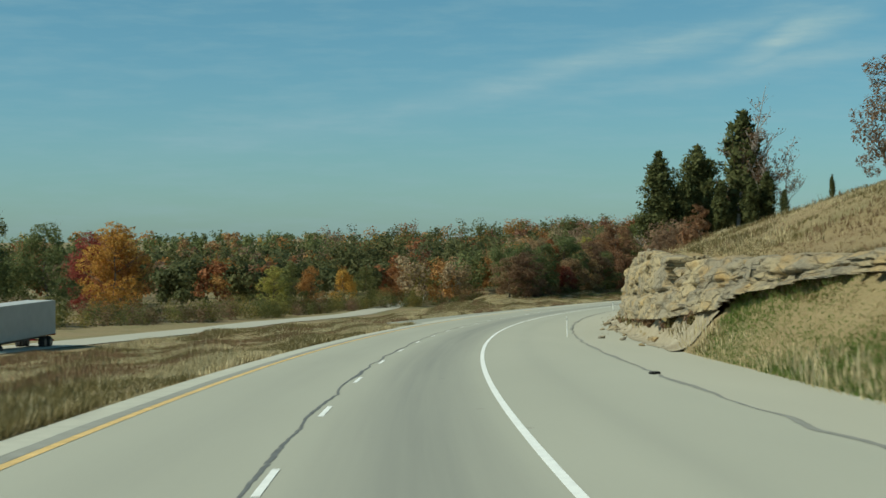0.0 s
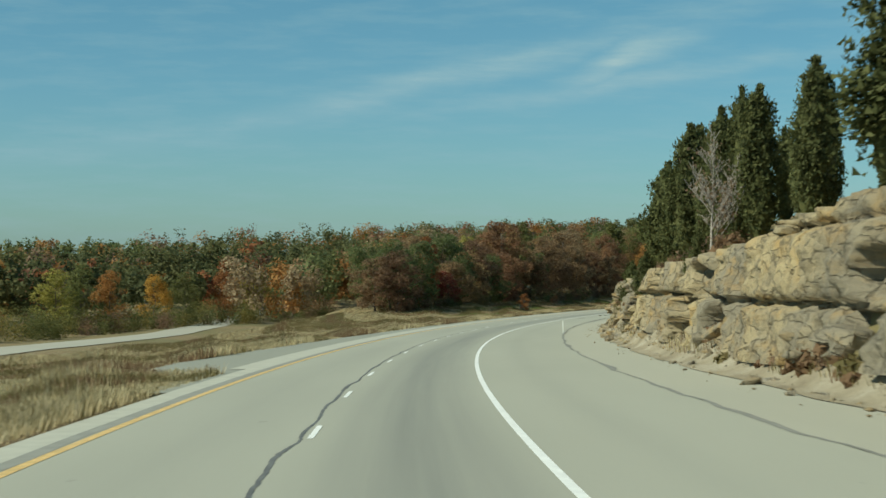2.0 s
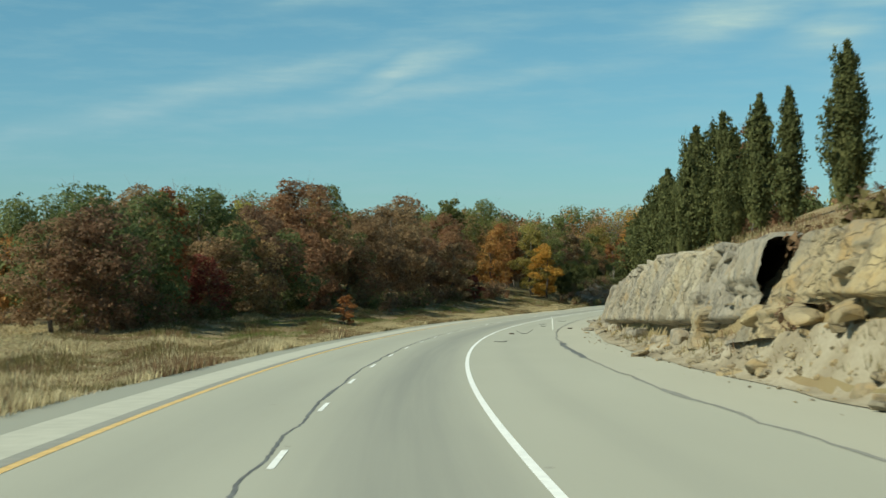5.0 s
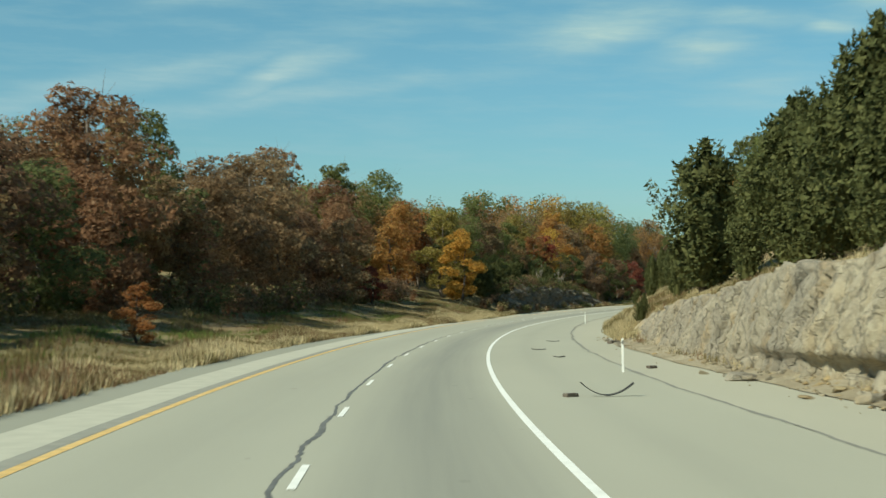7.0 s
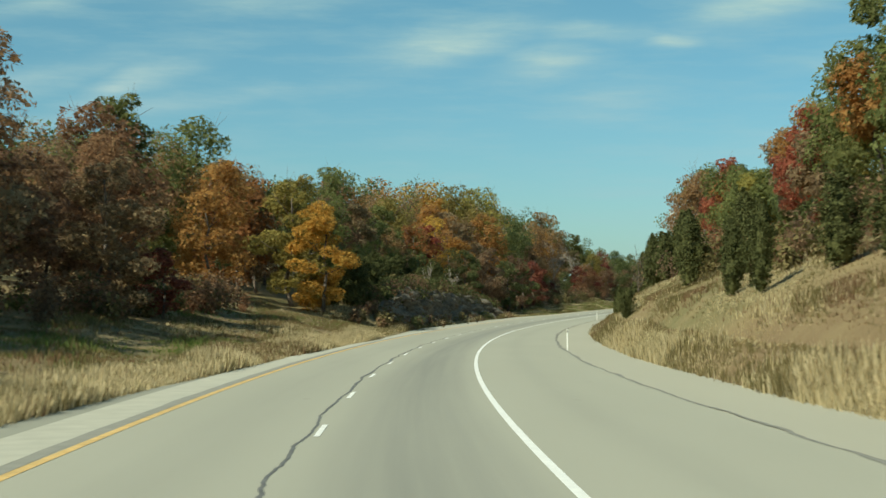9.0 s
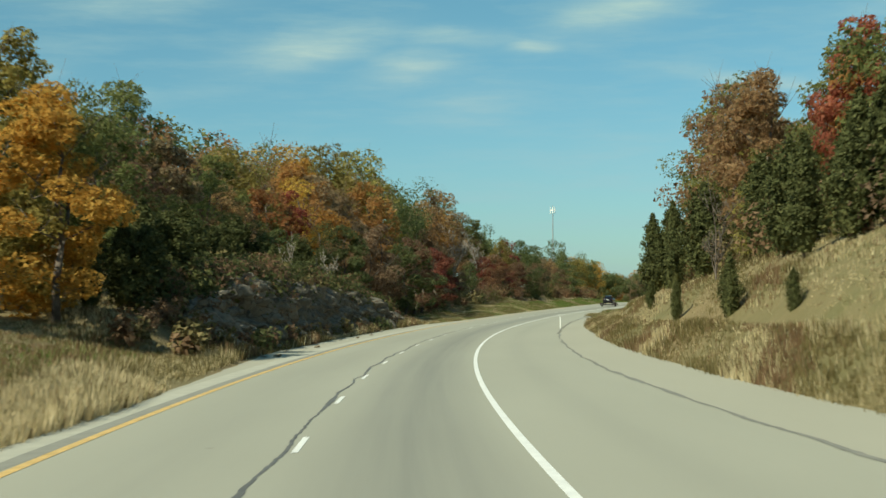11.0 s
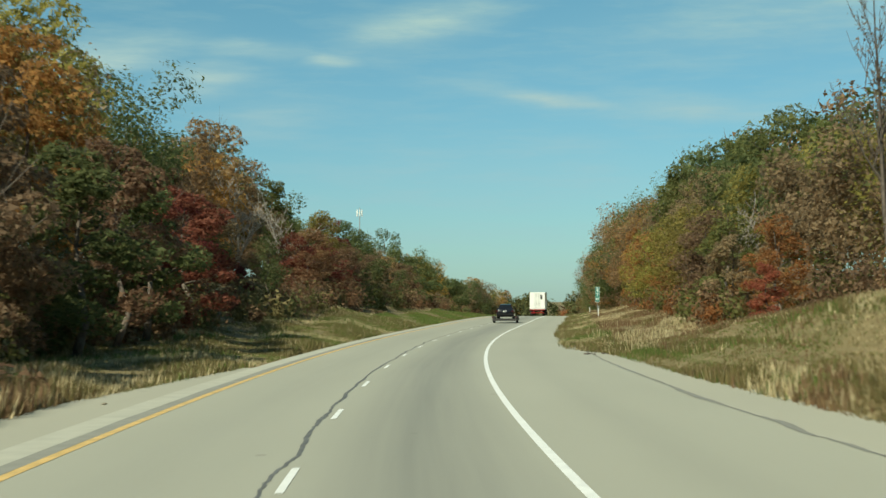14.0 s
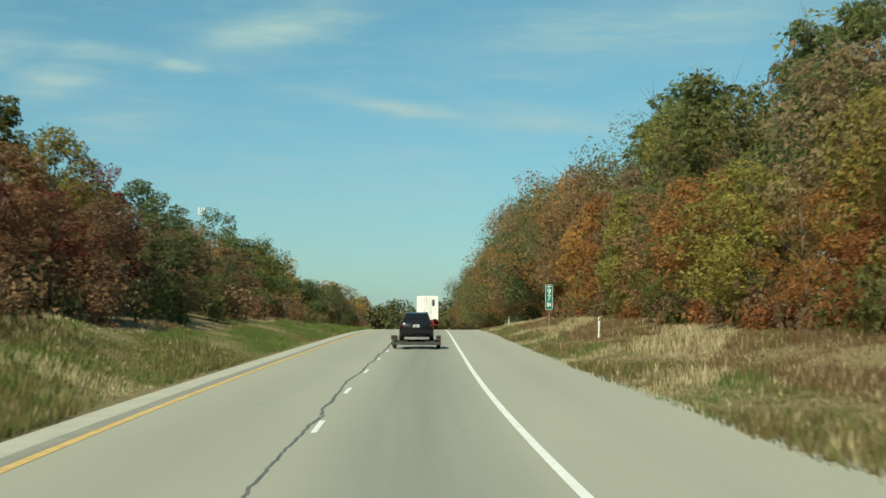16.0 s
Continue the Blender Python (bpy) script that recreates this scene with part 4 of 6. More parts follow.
for s, u, t, k in ((452, -20, 13.2, "rust"), (446, -18.4, 11.6, "brown"), (449, -15.8, 6.2, "maroon"), (462, -24, 16.6, "rust"), (488, -22, 15.2, "orange"), (485, -29, 20.8, "green"), (502, -17.4, 15.2, "yellow"), (500, -14.2, 12.6, "gold"), (507, -24, 16.6, "orange"),
                   (512, -30, 21.4, "green"), (519, -22, 16.0, "yellow"), (536, -22, 15.0, "umber"), (551, -26, 19.9, "green"), (552, -22, 15.4, "brown"), (562, -27, 18.6, "rust"), (575, -24, 16.4, "green"), (583, -21, 13.6, "orange"), (588, -26, 18.0, "yellow")):
    tree(s, u, t, k, RNG.choice((0, 2, 3)) if u < -19 else 3, squash=1.1 if u < -19 else 1.3)
for s, u, t, k in ((596, -22, 14.4, "red"), (613, -24, 18.4, "orange"), (622, -27, 20.2, "gold"), (607, -19, 12.6, "gold"), (655, -28, 23.6, "yellow"), (641, -29, 23.2, "yellow"), (653, -18, 9.7, "red"), (694, -26, 17.0, "orange"), (711, -29, 21.4, "rust"), (722, -31, 20.0, "green"),
                   (740, -28, 17.3, "green"), (695, -17, 8.7, "maroon"), (716, -18, 11.8, "yellow"), (703, -16, 8.0, "maroon"), (672, -22, 13.0, "umber"), (664, -18, 10.0, "umber")):
    tree(s, u, t, k, RNG.choice((0, 2, 3)), squash=1.05)
for s, u, t, k in ((729, -18, 9.6, "maroon"), (745, -22, 13.0, "maroon"), (778, -20, 10.0, "brown"), (830, -20, 10.7, "yellow"), (772, -24, 13.6, "dark"), (850, -28, 17.0, "dark"), (789, -20, 9.2, "rust"), (800, -25, 13.4, "dark"), (1060, -26, 17.6, "gold"), (1040, -25, 15.4, "dark"), (1276, -26, 23.0, "orange")):
    tree(s, u, t, k, squash=1.1)
place(bare_tree(102, 11.4, BARK_PALE, "brown", 300, "leafless grey tree among autumn maples", 0.5, 6, 0.2, 7.0), 694, -21.5, 1.0)
place(bare_tree(103, 18.0, BARK, "brown", 700, "tall half-bare brown tree behind the golden maples", 0.5, 6, 0.22, 9.0), 622, -31, 1.15)
place(bare_tree(104, 10.0, BARK_PALE, "brown", 300, "leafless grey tree at the wood's edge", 0.5, 6, 0.2, 6.0), 706, -20, 1.0)
MIX_L = ["umber", "rust", "dark", "umber", "dark", "umber"]
wood(306, 388, -29, -25.5, lambda s: top_left(s) * 0.76, 6.4, MIX_L, rough=(-2.0, 1.0))
wood(388, 470, -25, -21.0, lambda s: top_left(s) * 0.70, 7.0, MIX_L, rough=(-2.5, 1.0))
wood(312, 480, -35, -29, top_left, 6.2, ["umber", "dark", "rust", "green", "dark", "umber"], False, (-3.0, 0.2))
for s, u, t, w in ((509, -12.4, 6.4, 1.9), (515, -12.6, 7.4, 2.2), (521, -13.0, 8.2, 2.2), (527, -12.6, 7.2, 2.2), (534, -13.2, 7.8, 2.1), (543, -13.0, 6.8, 2.0), (555, -13.0, 7.0, 2.0), (566, -13.4, 7.4, 1.9)):
    evergreen(s, u, t, w)
cedars(505, 572, -14.2, -12.6, lambda s: ramp(s, (499, 7.4), (540, 8.2), (572, 7.4)), 3.6, 1.2, 1.6)
wood(520, 600, -18.5, -15.5, lambda s: ramp(s, (507, 10.0), (600, 10.0)), 6.0, ["dark", "umber", "green", "umber", "dark"], rough=(-3.0, 1.0))
wood(508, 600, -25, -20, lambda s: top_left(s) * 0.78, 6.5, ["brown", "umber", "dark", "green", "rust"], rough=(-3.5, 0.0))
wood(600, 640, -25, -20, lambda s: top_left(s) * 0.80, 6.0, ["orange", "brown", "umber", "gold"], rough=(-3.5, 0.0))
wood(484, 650, -36, -30, top_left, 6.0, ["green", "brown", "rust", "yellow", "green"], False, (-3.0, 0.2))
for s, u, t, k in ((596, -13.0, 9.4, "umber"), (613, -12.4, 9.2, "dark"), (621, -12.8, 10.2, "umber"), (629, -13.2, 9.6, "dark"), (638, -13.4, 9.2, "maroon"), (590, -14.5, 10.4, "dark")):
    tree(s, u, t, k, 3, squash=1.15)
tree(605, -13.5, 11.2, "brown", 3, 1.15, label="pale brown leafy tree beside the rock cut")
# front row weighted to darker leaf kinds, which put its shade into the colour
wood(608, 800, -18.5, -14.5, lambda s: ramp(s, (608, 8.5), (700, 9.0), (800, 8.0)), 4.6, ["umber", "dark", "maroon", "umber", "rust", "brown", "dark"], rough=(-4.0, 0.6))
wood(650, 840, -31, -24, top_left, 6.4, ["green", "dark", "brown", "umber", "rust", "green"], False, (-4.0, 0.0))
tree(966, -32, 17.0, "yellow", 3)
place(bare_tree(94, 4.2, BARK_PALE, "brown", 40, "pale bare tree on the shaded rock cut", 0.8, 5, 0.18), 549, -11.6, 1.0)
place(bare_tree(97, 4.0, BARK_PALE, "rust", 40, "small bare tree on the rock cut"), 566, -11.8, 1.0)
place(bare_tree(98, 5.0, BARK, "brown", 120, "half-bare tree on the grassy bank"), 508, 15.0, 1.0)
# wood's far left edge across the valley
for s, u, t, k in ((248, -80, 13.6, "gold"), (254, -83, 12.6, "orange"), (262, -92, 12.4, "red"), (232, -84, 13.0, "dark"), (222, -88, 14.2, "green"), (212, -84, 12.0, "dark"), (272, -100, 11.0, "dark"),
                   (300, -74, 6.6, "yellow"), (312, -76, 7.4, "green"), (322, -76, 6.6, "orange"), (338, -76, 6.0, "gold"), (350, -76, 6.6, "green"), (362, -74, 6.8, "orange"), (376, -74, 7.6, "yellow"), (390, -72, 8.0, "dark"), (402, -72, 8.4, "rust")):
    tree(s, u, t, k, 2)
# deeper rows
wood(824, 1200, 12.6, 15.5, lambda s: ramp(s, (830, 13.6), (876, 17.6), (956, 20), (1020, 22), (1114, 25), (1200, 30)), 5.0, ["green", "dark", "brown", "orange", "rust"], False, (-4.5, 0.3))
wood(400, 585, 30, 45, top_right, 5.0, MIX_R, False, (-4, 0.6))
wood(640, 1000, 30, 48, lambda s: top_right(s) + 5, 4.2, ["green", "dark", "green", "rust", "yellow"], False, (-4, 0.8))
wood(840, 1100, 22, 30, top_right, 5.0, ["green", "dark", "rust", "orange"], False, (-3, 0.8))
wood(310, 640, -50, -36, top_left, 3.8, ["green", "dark", "rust", "orange", "brown"], False, (-4, 0.5))
wood(596, 760, -50, -38, lambda s: top_left(s) + ramp(s, (596, 3.5), (640, 4.2), (690, 6.5), (760, 5.5)), 4.0, ["green", "gold", "brown", "dark", "orange"], False, (-2, 1))
wood(650, 1100, -50, -31, top_left, 4.2, ["green", "dark", "green", "brown"], False, (-4, 0.5))
wood(840, 1100, -30, -20, lambda s: top_left(s) - 1.5, 4.0, ["green", "dark", "gold", "brown"], False, (-4, 0.5))


def far_woods(name, spots, seed, label, size=0.42, count=640, palette=None):
    """Many trees too far to count: spots of station, offset, top and leaf colour."""
    rng = np.random.default_rng(seed)
    palette = palette or FAR_LEAVES
    names = sorted(palette)
    pts, siz, idx, fac = [], [], [], []
    for s, u, top, kind in spots:
        g = float(ground_height(s, u))
        h = max(4.0, top - g)
        base = at(s, u, g)
        r = h * rng.uniform(0.24, 0.32) + 0.8
        nb = 12
        cen = rng.uniform(-1, 1, (nb, 3)) * np.array([0.62 * r, 0.62 * r, 0.29 * h])
        cen[:, 2] += h * 0.57
        cen[:, :2] *= np.sqrt(np.clip(1.1 - ((cen[:, 2:] / h - 0.45) / 0.6) ** 2, 0.05, 1))
        w = rng.integers(0, nb, count)
        d = rng.normal(size=(count, 3))
        d /= np.linalg.norm(d, axis=1, keepdims=True)
        d *= r * 0.36 * rng.uniform(0.2, 1, (count, 1)) ** 0.6
        p = cen[w] + d
        p[:, 2] = np.clip(p[:, 2], 0.3, h)
        pts.append(base + p)
        fac.append(d / (0.5 * r) + 0.9 * (p - np.array([0, 0, 0.45 * h])) / np.array([r, r, 0.5 * h]) + np.array([0, 0, 0.3]))
        siz.append(size * rng.uniform(0.6, 1.4, count))
        idx.append(np.full(count, names.index(kind)))
    V, F = leaf_cards(rng, np.concatenate(pts), np.concatenate(siz), np.concatenate(fac), 0.5)
    ob = mesh_object(name, V, F, None, mats=[palette[k] for k in names], index=np.concatenate(idx))
    return tagged(ob, label, "woods", kind="stuff")


PALETTE = ["green", "dark", "green", "rust", "dark", "brown", "orange", "green", "gold", "dark", "green", "dark"]


def belt(s0, s1, u0, u1, n, t0, t1, seed):
    r = random.Random(seed)
    return [(r.uniform(s0, s1), r.uniform(u0, u1), r.uniform(t0, t1), r.choice(PALETTE)) for _ in range(n)]


def ridge(s0, s1, u0, u1, n, seed, over=0.0):
    """Woods on the valley's far side, whose tops climb with the hill."""
    r = random.Random(seed)
    spots = [(r.uniform(s0, s1), r.uniform(u0, u1)) for _ in range(n)]
    return [(s, u, float(ramp(s, (340, 11.0), (395, 13.6), (448, 15.4), (470, 18.2), (506, 19.6), (550, 22.4), (594, 24.8), (650, 26.6), (720, 29.0))) + over + r.uniform(-4.5, 0.2), r.choice(PALETTE)) for s, u in spots]


far_woods("woods", WOODLAND, 6, "deep autumn woodland behind the road's edge trees", 0.32, 900)
far_woods("woods", EDGEWOOD, 16, "mixed autumn woodland behind the first trees", 0.23, 2600, LEAVES)
far_woods("valley_woods", belt(290, 470, -125, -78, 110, 6.5, 10.5, 1) + belt(290, 520, -190, -115, 130, 9, 13.0, 2) + belt(400, 640, -150, -55, 150, 11.5, 16.5, 3) + ridge(470, 720, -150, -84, 170, 6) + ridge(560, 800, -250, -160, 130, 10, 0.5) + belt(200, 420, -330, -105, 110, 9, 12.5, 9),
          7, "distant autumn woodland on the valley side", 0.52, 440)
far_woods("distant_woods", belt(1080, 1400, -120, -22, 150, 8, 15, 4) + belt(1020, 1400, 14, 90, 150, 14, 24, 5) + belt(1110, 1260, -45, 40, 90, 13, 18, 8), 8, "distant autumn woodland beyond the crest", 0.5, 620)
far_woods("distant_woods", belt(420, 900, -640, -330, 260, 15, 20.5, 14), 9, "distant autumn woodland across the valley", 0.9, 220)


def thicket(name, strips, seed, label, size=0.16):
    """Low bushes, saplings and brush along a wood's edge."""
    rng = np.random.default_rng(seed)
    names = sorted(LEAVES)
    pts, siz, idx, fac = [], [], [], []
    for s0, s1, u0, u1, h0, h1, per, kinds in strips:
        for _ in range(int((s1 - s0) * per)):
            s, u, h = rng.uniform(s0, s1), rng.uniform(u0, u1), rng.uniform(h0, h1)
            n = int(150 * h ** 0.8)
            r = h * rng.uniform(0.4, 0.7)
            p = rng.normal(size=(n, 3)) * np.array([r * 0.45, r * 0.45, h * 0.26]) + np.array([0, 0, h * 0.45])
            p[:, 2] = np.clip(p[:, 2], 0.05, h)
            pts.append(at(s, u, float(ground_height(s, u))) + p)
            fac.append(p - np.array([0, 0, h * 0.2]))
            siz.append(size * rng.uniform(0.6, 1.5, n))
            idx.append(np.full(n, names.index(kinds[rng.integers(0, len(kinds))])))
    V, F = leaf_cards(rng, np.concatenate(pts), np.concatenate(siz), np.concatenate(fac))
    ob = mesh_object(name, V, F, None, mats=[LEAVES[k] for k in names], index=np.concatenate(idx))
    return tagged(ob, label, "brush", kind="stuff")


BRUSH = ["rust", "brown", "dark", "green", "weed", "rustgrass"]
thicket("brush", [
    (310, 388, -25, -21, 1.0, 2.6, 0.7, BRUSH), (388, 480, -20.5, -16, 1.0, 2.8, 0.7, BRUSH), (497, 511, -11, -7.9, 0.7, 1.7, 1.3, ["brown", "weed", "rustgrass"]), (508, 600, -14, -10.8, 0.8, 2.2, 0.8, BRUSH), (600, 830, -16, -12, 1.0, 3.0, 0.7, BRUSH),
    (636, 830, 15.5, 18, 1.0, 2.8, 0.7, ["orange", "green", "brown", "yellow", "green", "rustgrass"]), (400, 600, 17, 23, 1.0, 3.0, 0.5, BRUSH), (590, 665, 19.5, 27, 1.5, 4.0, 0.9, BRUSH),
    (200, 420, -76, -66, 2.0, 5.0, 0.9, ["green", "yellow", "dark", "brown", "green"]),
    (96, 122, 13.5, 16.0, 0.8, 2.2, 0.4, ["brown", "rust"]),
    (505, 592, -9.8, -7.5, 0.4, 1.3, 1.6, ["umber", "weed", "umber", "dark"]), (506, 596, -12.8, -9.8, 0.6, 2.2, 2.4, ["umber", "dark", "dark", "cedar", "weed"]),
    (138, 250, 12.7, 14.6, 0.4, 1.2, 0.6, ["brown", "weed", "rustgrass"]), (66, 135, 12.0, 12.9, 0.2, 0.6, 0.9, ["weed", "rustgrass", "brown"]),
], 12, "tangled brown brush and saplings at the wood's edge")
# ---- grass ----
def grass(name, strips, seed, label):
    """Tufts of thin blades over strips of verge: s0, s1, offsets from the pavement's edge, tufts to the square metre, height, kinds."""
    rng = np.random.default_rng(seed)
    names = sorted(LEAVES)
    V, idx = [], []
    for s0, s1, side, d0, d1, per, h0, h1, kinds in strips:
        n = int((s1 - s0) * (d1 - d0) * per * 1.7)
        s = rng.uniform(s0, s1, n)
        edge = edge_right(s) if side > 0 else edge_left(s)
        u = edge + side * (d0 + (d1 - d0) * rng.uniform(0, 1, n) ** 1.3)
        keep = np.sin(s * 0.37 + u * 0.6) + np.sin(s * 0.13 - u * 0.9) + rng.normal(0, 0.9, n) > -1.1
        s, u = s[keep], u[keep]
        n = len(s)
        base = at(s, u, ground_height(s, u))
        h = 0.62 * rng.uniform(h0, h1, n) * (0.75 + 0.35 * np.sin(s * 0.23 + u))
        kind = rng.integers(0, len(kinds), n)
        patch = np.floor((np.sin(s * 0.11 + 2 * np.sin(u * 0.23)) * 0.5 + 0.5) * len(kinds)).astype(int) % len(kinds)
        kind = np.where(rng.uniform(size=n) < 0.6, patch, kind)
        for k in range(4):
            a = rng.uniform(0, 2 * math.pi, n)
            lean = rng.uniform(0.05, 0.45, n) * h
            w = h * rng.uniform(0.02, 0.042, n) + 0.010
            side_v = np.stack([-np.sin(a), np.cos(a), 0 * a], -1) * w[:, None]
            root = base + np.stack([np.cos(a), np.sin(a), 0 * a], -1) * (0.22 * rng.uniform(0, 1, n) * (1 + h))[:, None]
            tip = root + np.stack([np.cos(a) * lean, np.sin(a) * lean, h * rng.uniform(0.7, 1.1, n)], -1)
            V.append(np.stack([root - side_v, root + side_v, tip], 1))
            idx.append(np.array([names.index(q) for q in kinds])[kind])
    V = np.concatenate(V).reshape(-1, 3)
    F = np.arange(len(V)).reshape(-1, 3)
    ob = mesh_object(name, V, F, None, mats=[LEAVES[k] for k in names], index=np.concatenate(idx))
    return tagged(ob, label, "grass", kind="stuff")


grass("median_grass", [
    (-10, 134, -1, 0.0, 3.5, 30, 0.25, 0.7, ["straw", "weed", "weed"]), (-10, 120, -1, 3.0, 28, 14, 0.3, 0.75, ["rustgrass", "weed", "rustgrass", "weed", "straw"]), (120, 300, -1, 2.0, 24, 15, 0.35, 0.9, ["weed", "rustgrass", "weed", "straw"]),
    (134, 480, -1, 0.0, 3.0, 26, 0.4, 1.0, ["straw", "weed", "straw", "rustgrass"]), (300, 500, -1, 2.5, 15, 9, 0.3, 0.7, ["weed", "rustgrass", "weed", "lawn"]),
    (270, 400, -1, 12, 26, 8, 0.35, 0.8, ["weed", "rustgrass", "weed", "straw"]), (364, 500, -1, 0.0, 2.6, 34, 0.4, 1.0, ["straw", "straw", "straw", "weed"]), (440, 512, -1, 2.4, 10, 14, 0.3, 0.7, ["straw", "weed", "weed", "rustgrass"]), (300, 364, -1, 0.0, 1.4, 22, 0.4, 0.9, ["straw", "straw", "weed"]), (592, 700, -1, 0.0, 9, 22, 0.25, 0.7, ["weed", "lawn", "straw", "weed"]),
    (640, 830, -1, 0.0, 5, 26, 0.2, 0.5, ["lawn", "weed", "lawn", "lawn"]), (700, 830, -1, 5.0, 12, 6, 0.2, 0.5, ["lawn", "weed", "straw", "rustgrass"]), (498, 600, -1, 0.2, 2.6, 16, 0.5, 1.4, ["weed", "rustgrass", "weed", "straw"]),
], 21, "dry tan and straw-coloured median grass")
grass("verge_grass", [
    (14, 60, 1, 0.1, 2.8, 70, 0.15, 0.4, ["lawn", "lawn", "lawn", "lawn", "lawn", "weed"]), (10, 76, 1, 2.0, 4.4, 26, 0.2, 0.5, ["weed", "rustgrass", "weed", "straw"]), (586, 624, 1, 0.0, 1.2, 24, 0.2, 0.5, ["weed", "lawn", "weed"]), (572, 648, 1, 1.0, 6.5, 26, 0.15, 0.4, ["lawn", "lawn", "weed"]), (20, 64, 1, 0.0, 1.0, 7, 0.5, 1.0, ["straw"]), (10, 130, 1, 2.5, 14, 8, 0.25, 0.6, ["rustgrass", "weed", "straw", "weed"]),
    (66, 380, 1, 0.4, 2.0, 5, 0.3, 0.9, ["straw", "weed", "rustgrass", "weed"]), (120, 345, 1, 2.6, 7, 5, 0.25, 0.55, ["straw", "weed", "rustgrass"]),
    (370, 470, 1, 0.0, 1.7, 24, 0.4, 1.0, ["straw", "straw", "weed"]), (470, 600, 1, 0.0, 1.8, 24, 0.3, 0.8, ["weed", "straw", "rustgrass", "weed"]), (345, 630, 1, 1.6, 10, 12, 0.25, 0.6, ["weed", "rustgrass", "weed", "straw"]), (400, 600, 1, 9, 15, 4, 0.3, 0.6, ["weed", "rustgrass"]),
    (618, 800, 1, 0.0, 3.0, 16, 0.25, 0.65, ["weed", "lawn", "straw", "weed"]), (618, 820, 1, 3.0, 10, 16, 0.3, 0.7, ["rustgrass", "weed", "rustgrass", "straw"]),
], 22, "straw and green verge grass beside the shoulder")

# ---- scree under the cut ----
def make_scree():
    rng = np.random.default_rng(44)
    ss = np.arange(62, 373, 1.5)
    wave = np.interp(ss, np.arange(55, 400, 4.0), rng.uniform(-0.35, 0.35, len(np.arange(55, 400, 4.0))))
    reach = {round(float(a), 2): float(b) for a, b in zip(ss, wave)}

    def us(s):
        lo, hi = float(edge_right(s)) - 0.5 + 0.5 * reach[round(float(s), 2)], 13.0 + 0.4 * reach[round(float(s), 2)]
        return np.linspace(lo, hi, 9)
    bumps = rng.normal(0, 1, (len(ss), 9))
    row = {round(float(a), 2): k for k, a in enumerate(ss)}

    def lift(s, u):
        g = np.maximum(ground_height(s, u) + 0.05, -0.012)
        n = np.array([[bumps[row[round(float(a), 2)], c] for c in range(9)] for a in s[:, 0]])
        rise = np.linspace(0, 1, 9)[None]
        return g + 0.012 + 0.05 * np.abs(n) * np.minimum(1, rise * 4) + 0.05 * rise
    return tagged(sheet("ground_scree", ss, us, lift, SCREE, uv=False), "sandy tan scree and soil below the limestone cut", "ground", kind="structure")


make_scree()


def rubble(name, strips, seed, mat, label):
    """Chips and small stones too many to count: s0, s1, offsets from the pavement's edge, count, sizes."""
    rng = np.random.default_rng(seed)
    V, F = [], []
    corner = np.array([(1, 0, 0), (-1, 0, 0), (0, 1, 0), (0, -1, 0), (0, 0, 1), (0, 0, -1)], float)
    tri = np.array([(0, 2, 4), (2, 1, 4), (1, 3, 4), (3, 0, 4), (2, 0, 5), (1, 2, 5), (3, 1, 5), (0, 3, 5)])
    for s0, s1, d0, d1, n, z0, z1 in strips:
        s = rng.uniform(s0, s1, n)
        u = edge_right(s) + rng.uniform(d0, d1, n)
        g = np.where(u > edge_right(s), np.maximum(ground_height(s, u) + 0.09, 0.0), 0.0)
        size = z0 + (z1 - z0) * rng.uniform(0, 1, n) ** 3
        base = at(s, u, g + size * 0.2)
        q = corner[None] * (size[:, None, None] * rng.uniform(0.45, 1.0, (n, 6, 1))) * np.array([1, 1, 0.6])
        a = rng.uniform(0, 6.28, n)
        x, y = q[..., 0] * np.cos(a)[:, None] - q[..., 1] * np.sin(a)[:, None], q[..., 0] * np.sin(a)[:, None] + q[..., 1] * np.cos(a)[:, None]
        k = sum(len(v) for v in V)
        V.append((base[:, None] + np.stack([x, y, q[..., 2]], -1)).reshape(-1, 3))
        F.append((tri[None] + (k + 6 * np.arange(n))[:, None, None]).reshape(-1, 3))
    return tagged(mesh_object(name, np.concatenate(V), np.concatenate(F), mat), label, "rubble", kind="stuff")


rubble("rubble", [(66, 380, -0.6, 1.6, 2600, 0.02, 0.16), (90, 380, -1.6, 0.4, 420, 0.02, 0.09), (230, 345, 0.0, 1.4, 900, 0.04, 0.3), (130, 250, 0.3, 1.6, 700, 0.05, 0.34)], 61, ROCK, "scattered pale limestone chips along the apron")

# ---- rock cuts ----
def hash01(*k):
    v = math.sin(sum(a * b for a, b in zip(k, (127.1, 311.7, 74.7)))) * 43758.5453
    return v - math.floor(v)


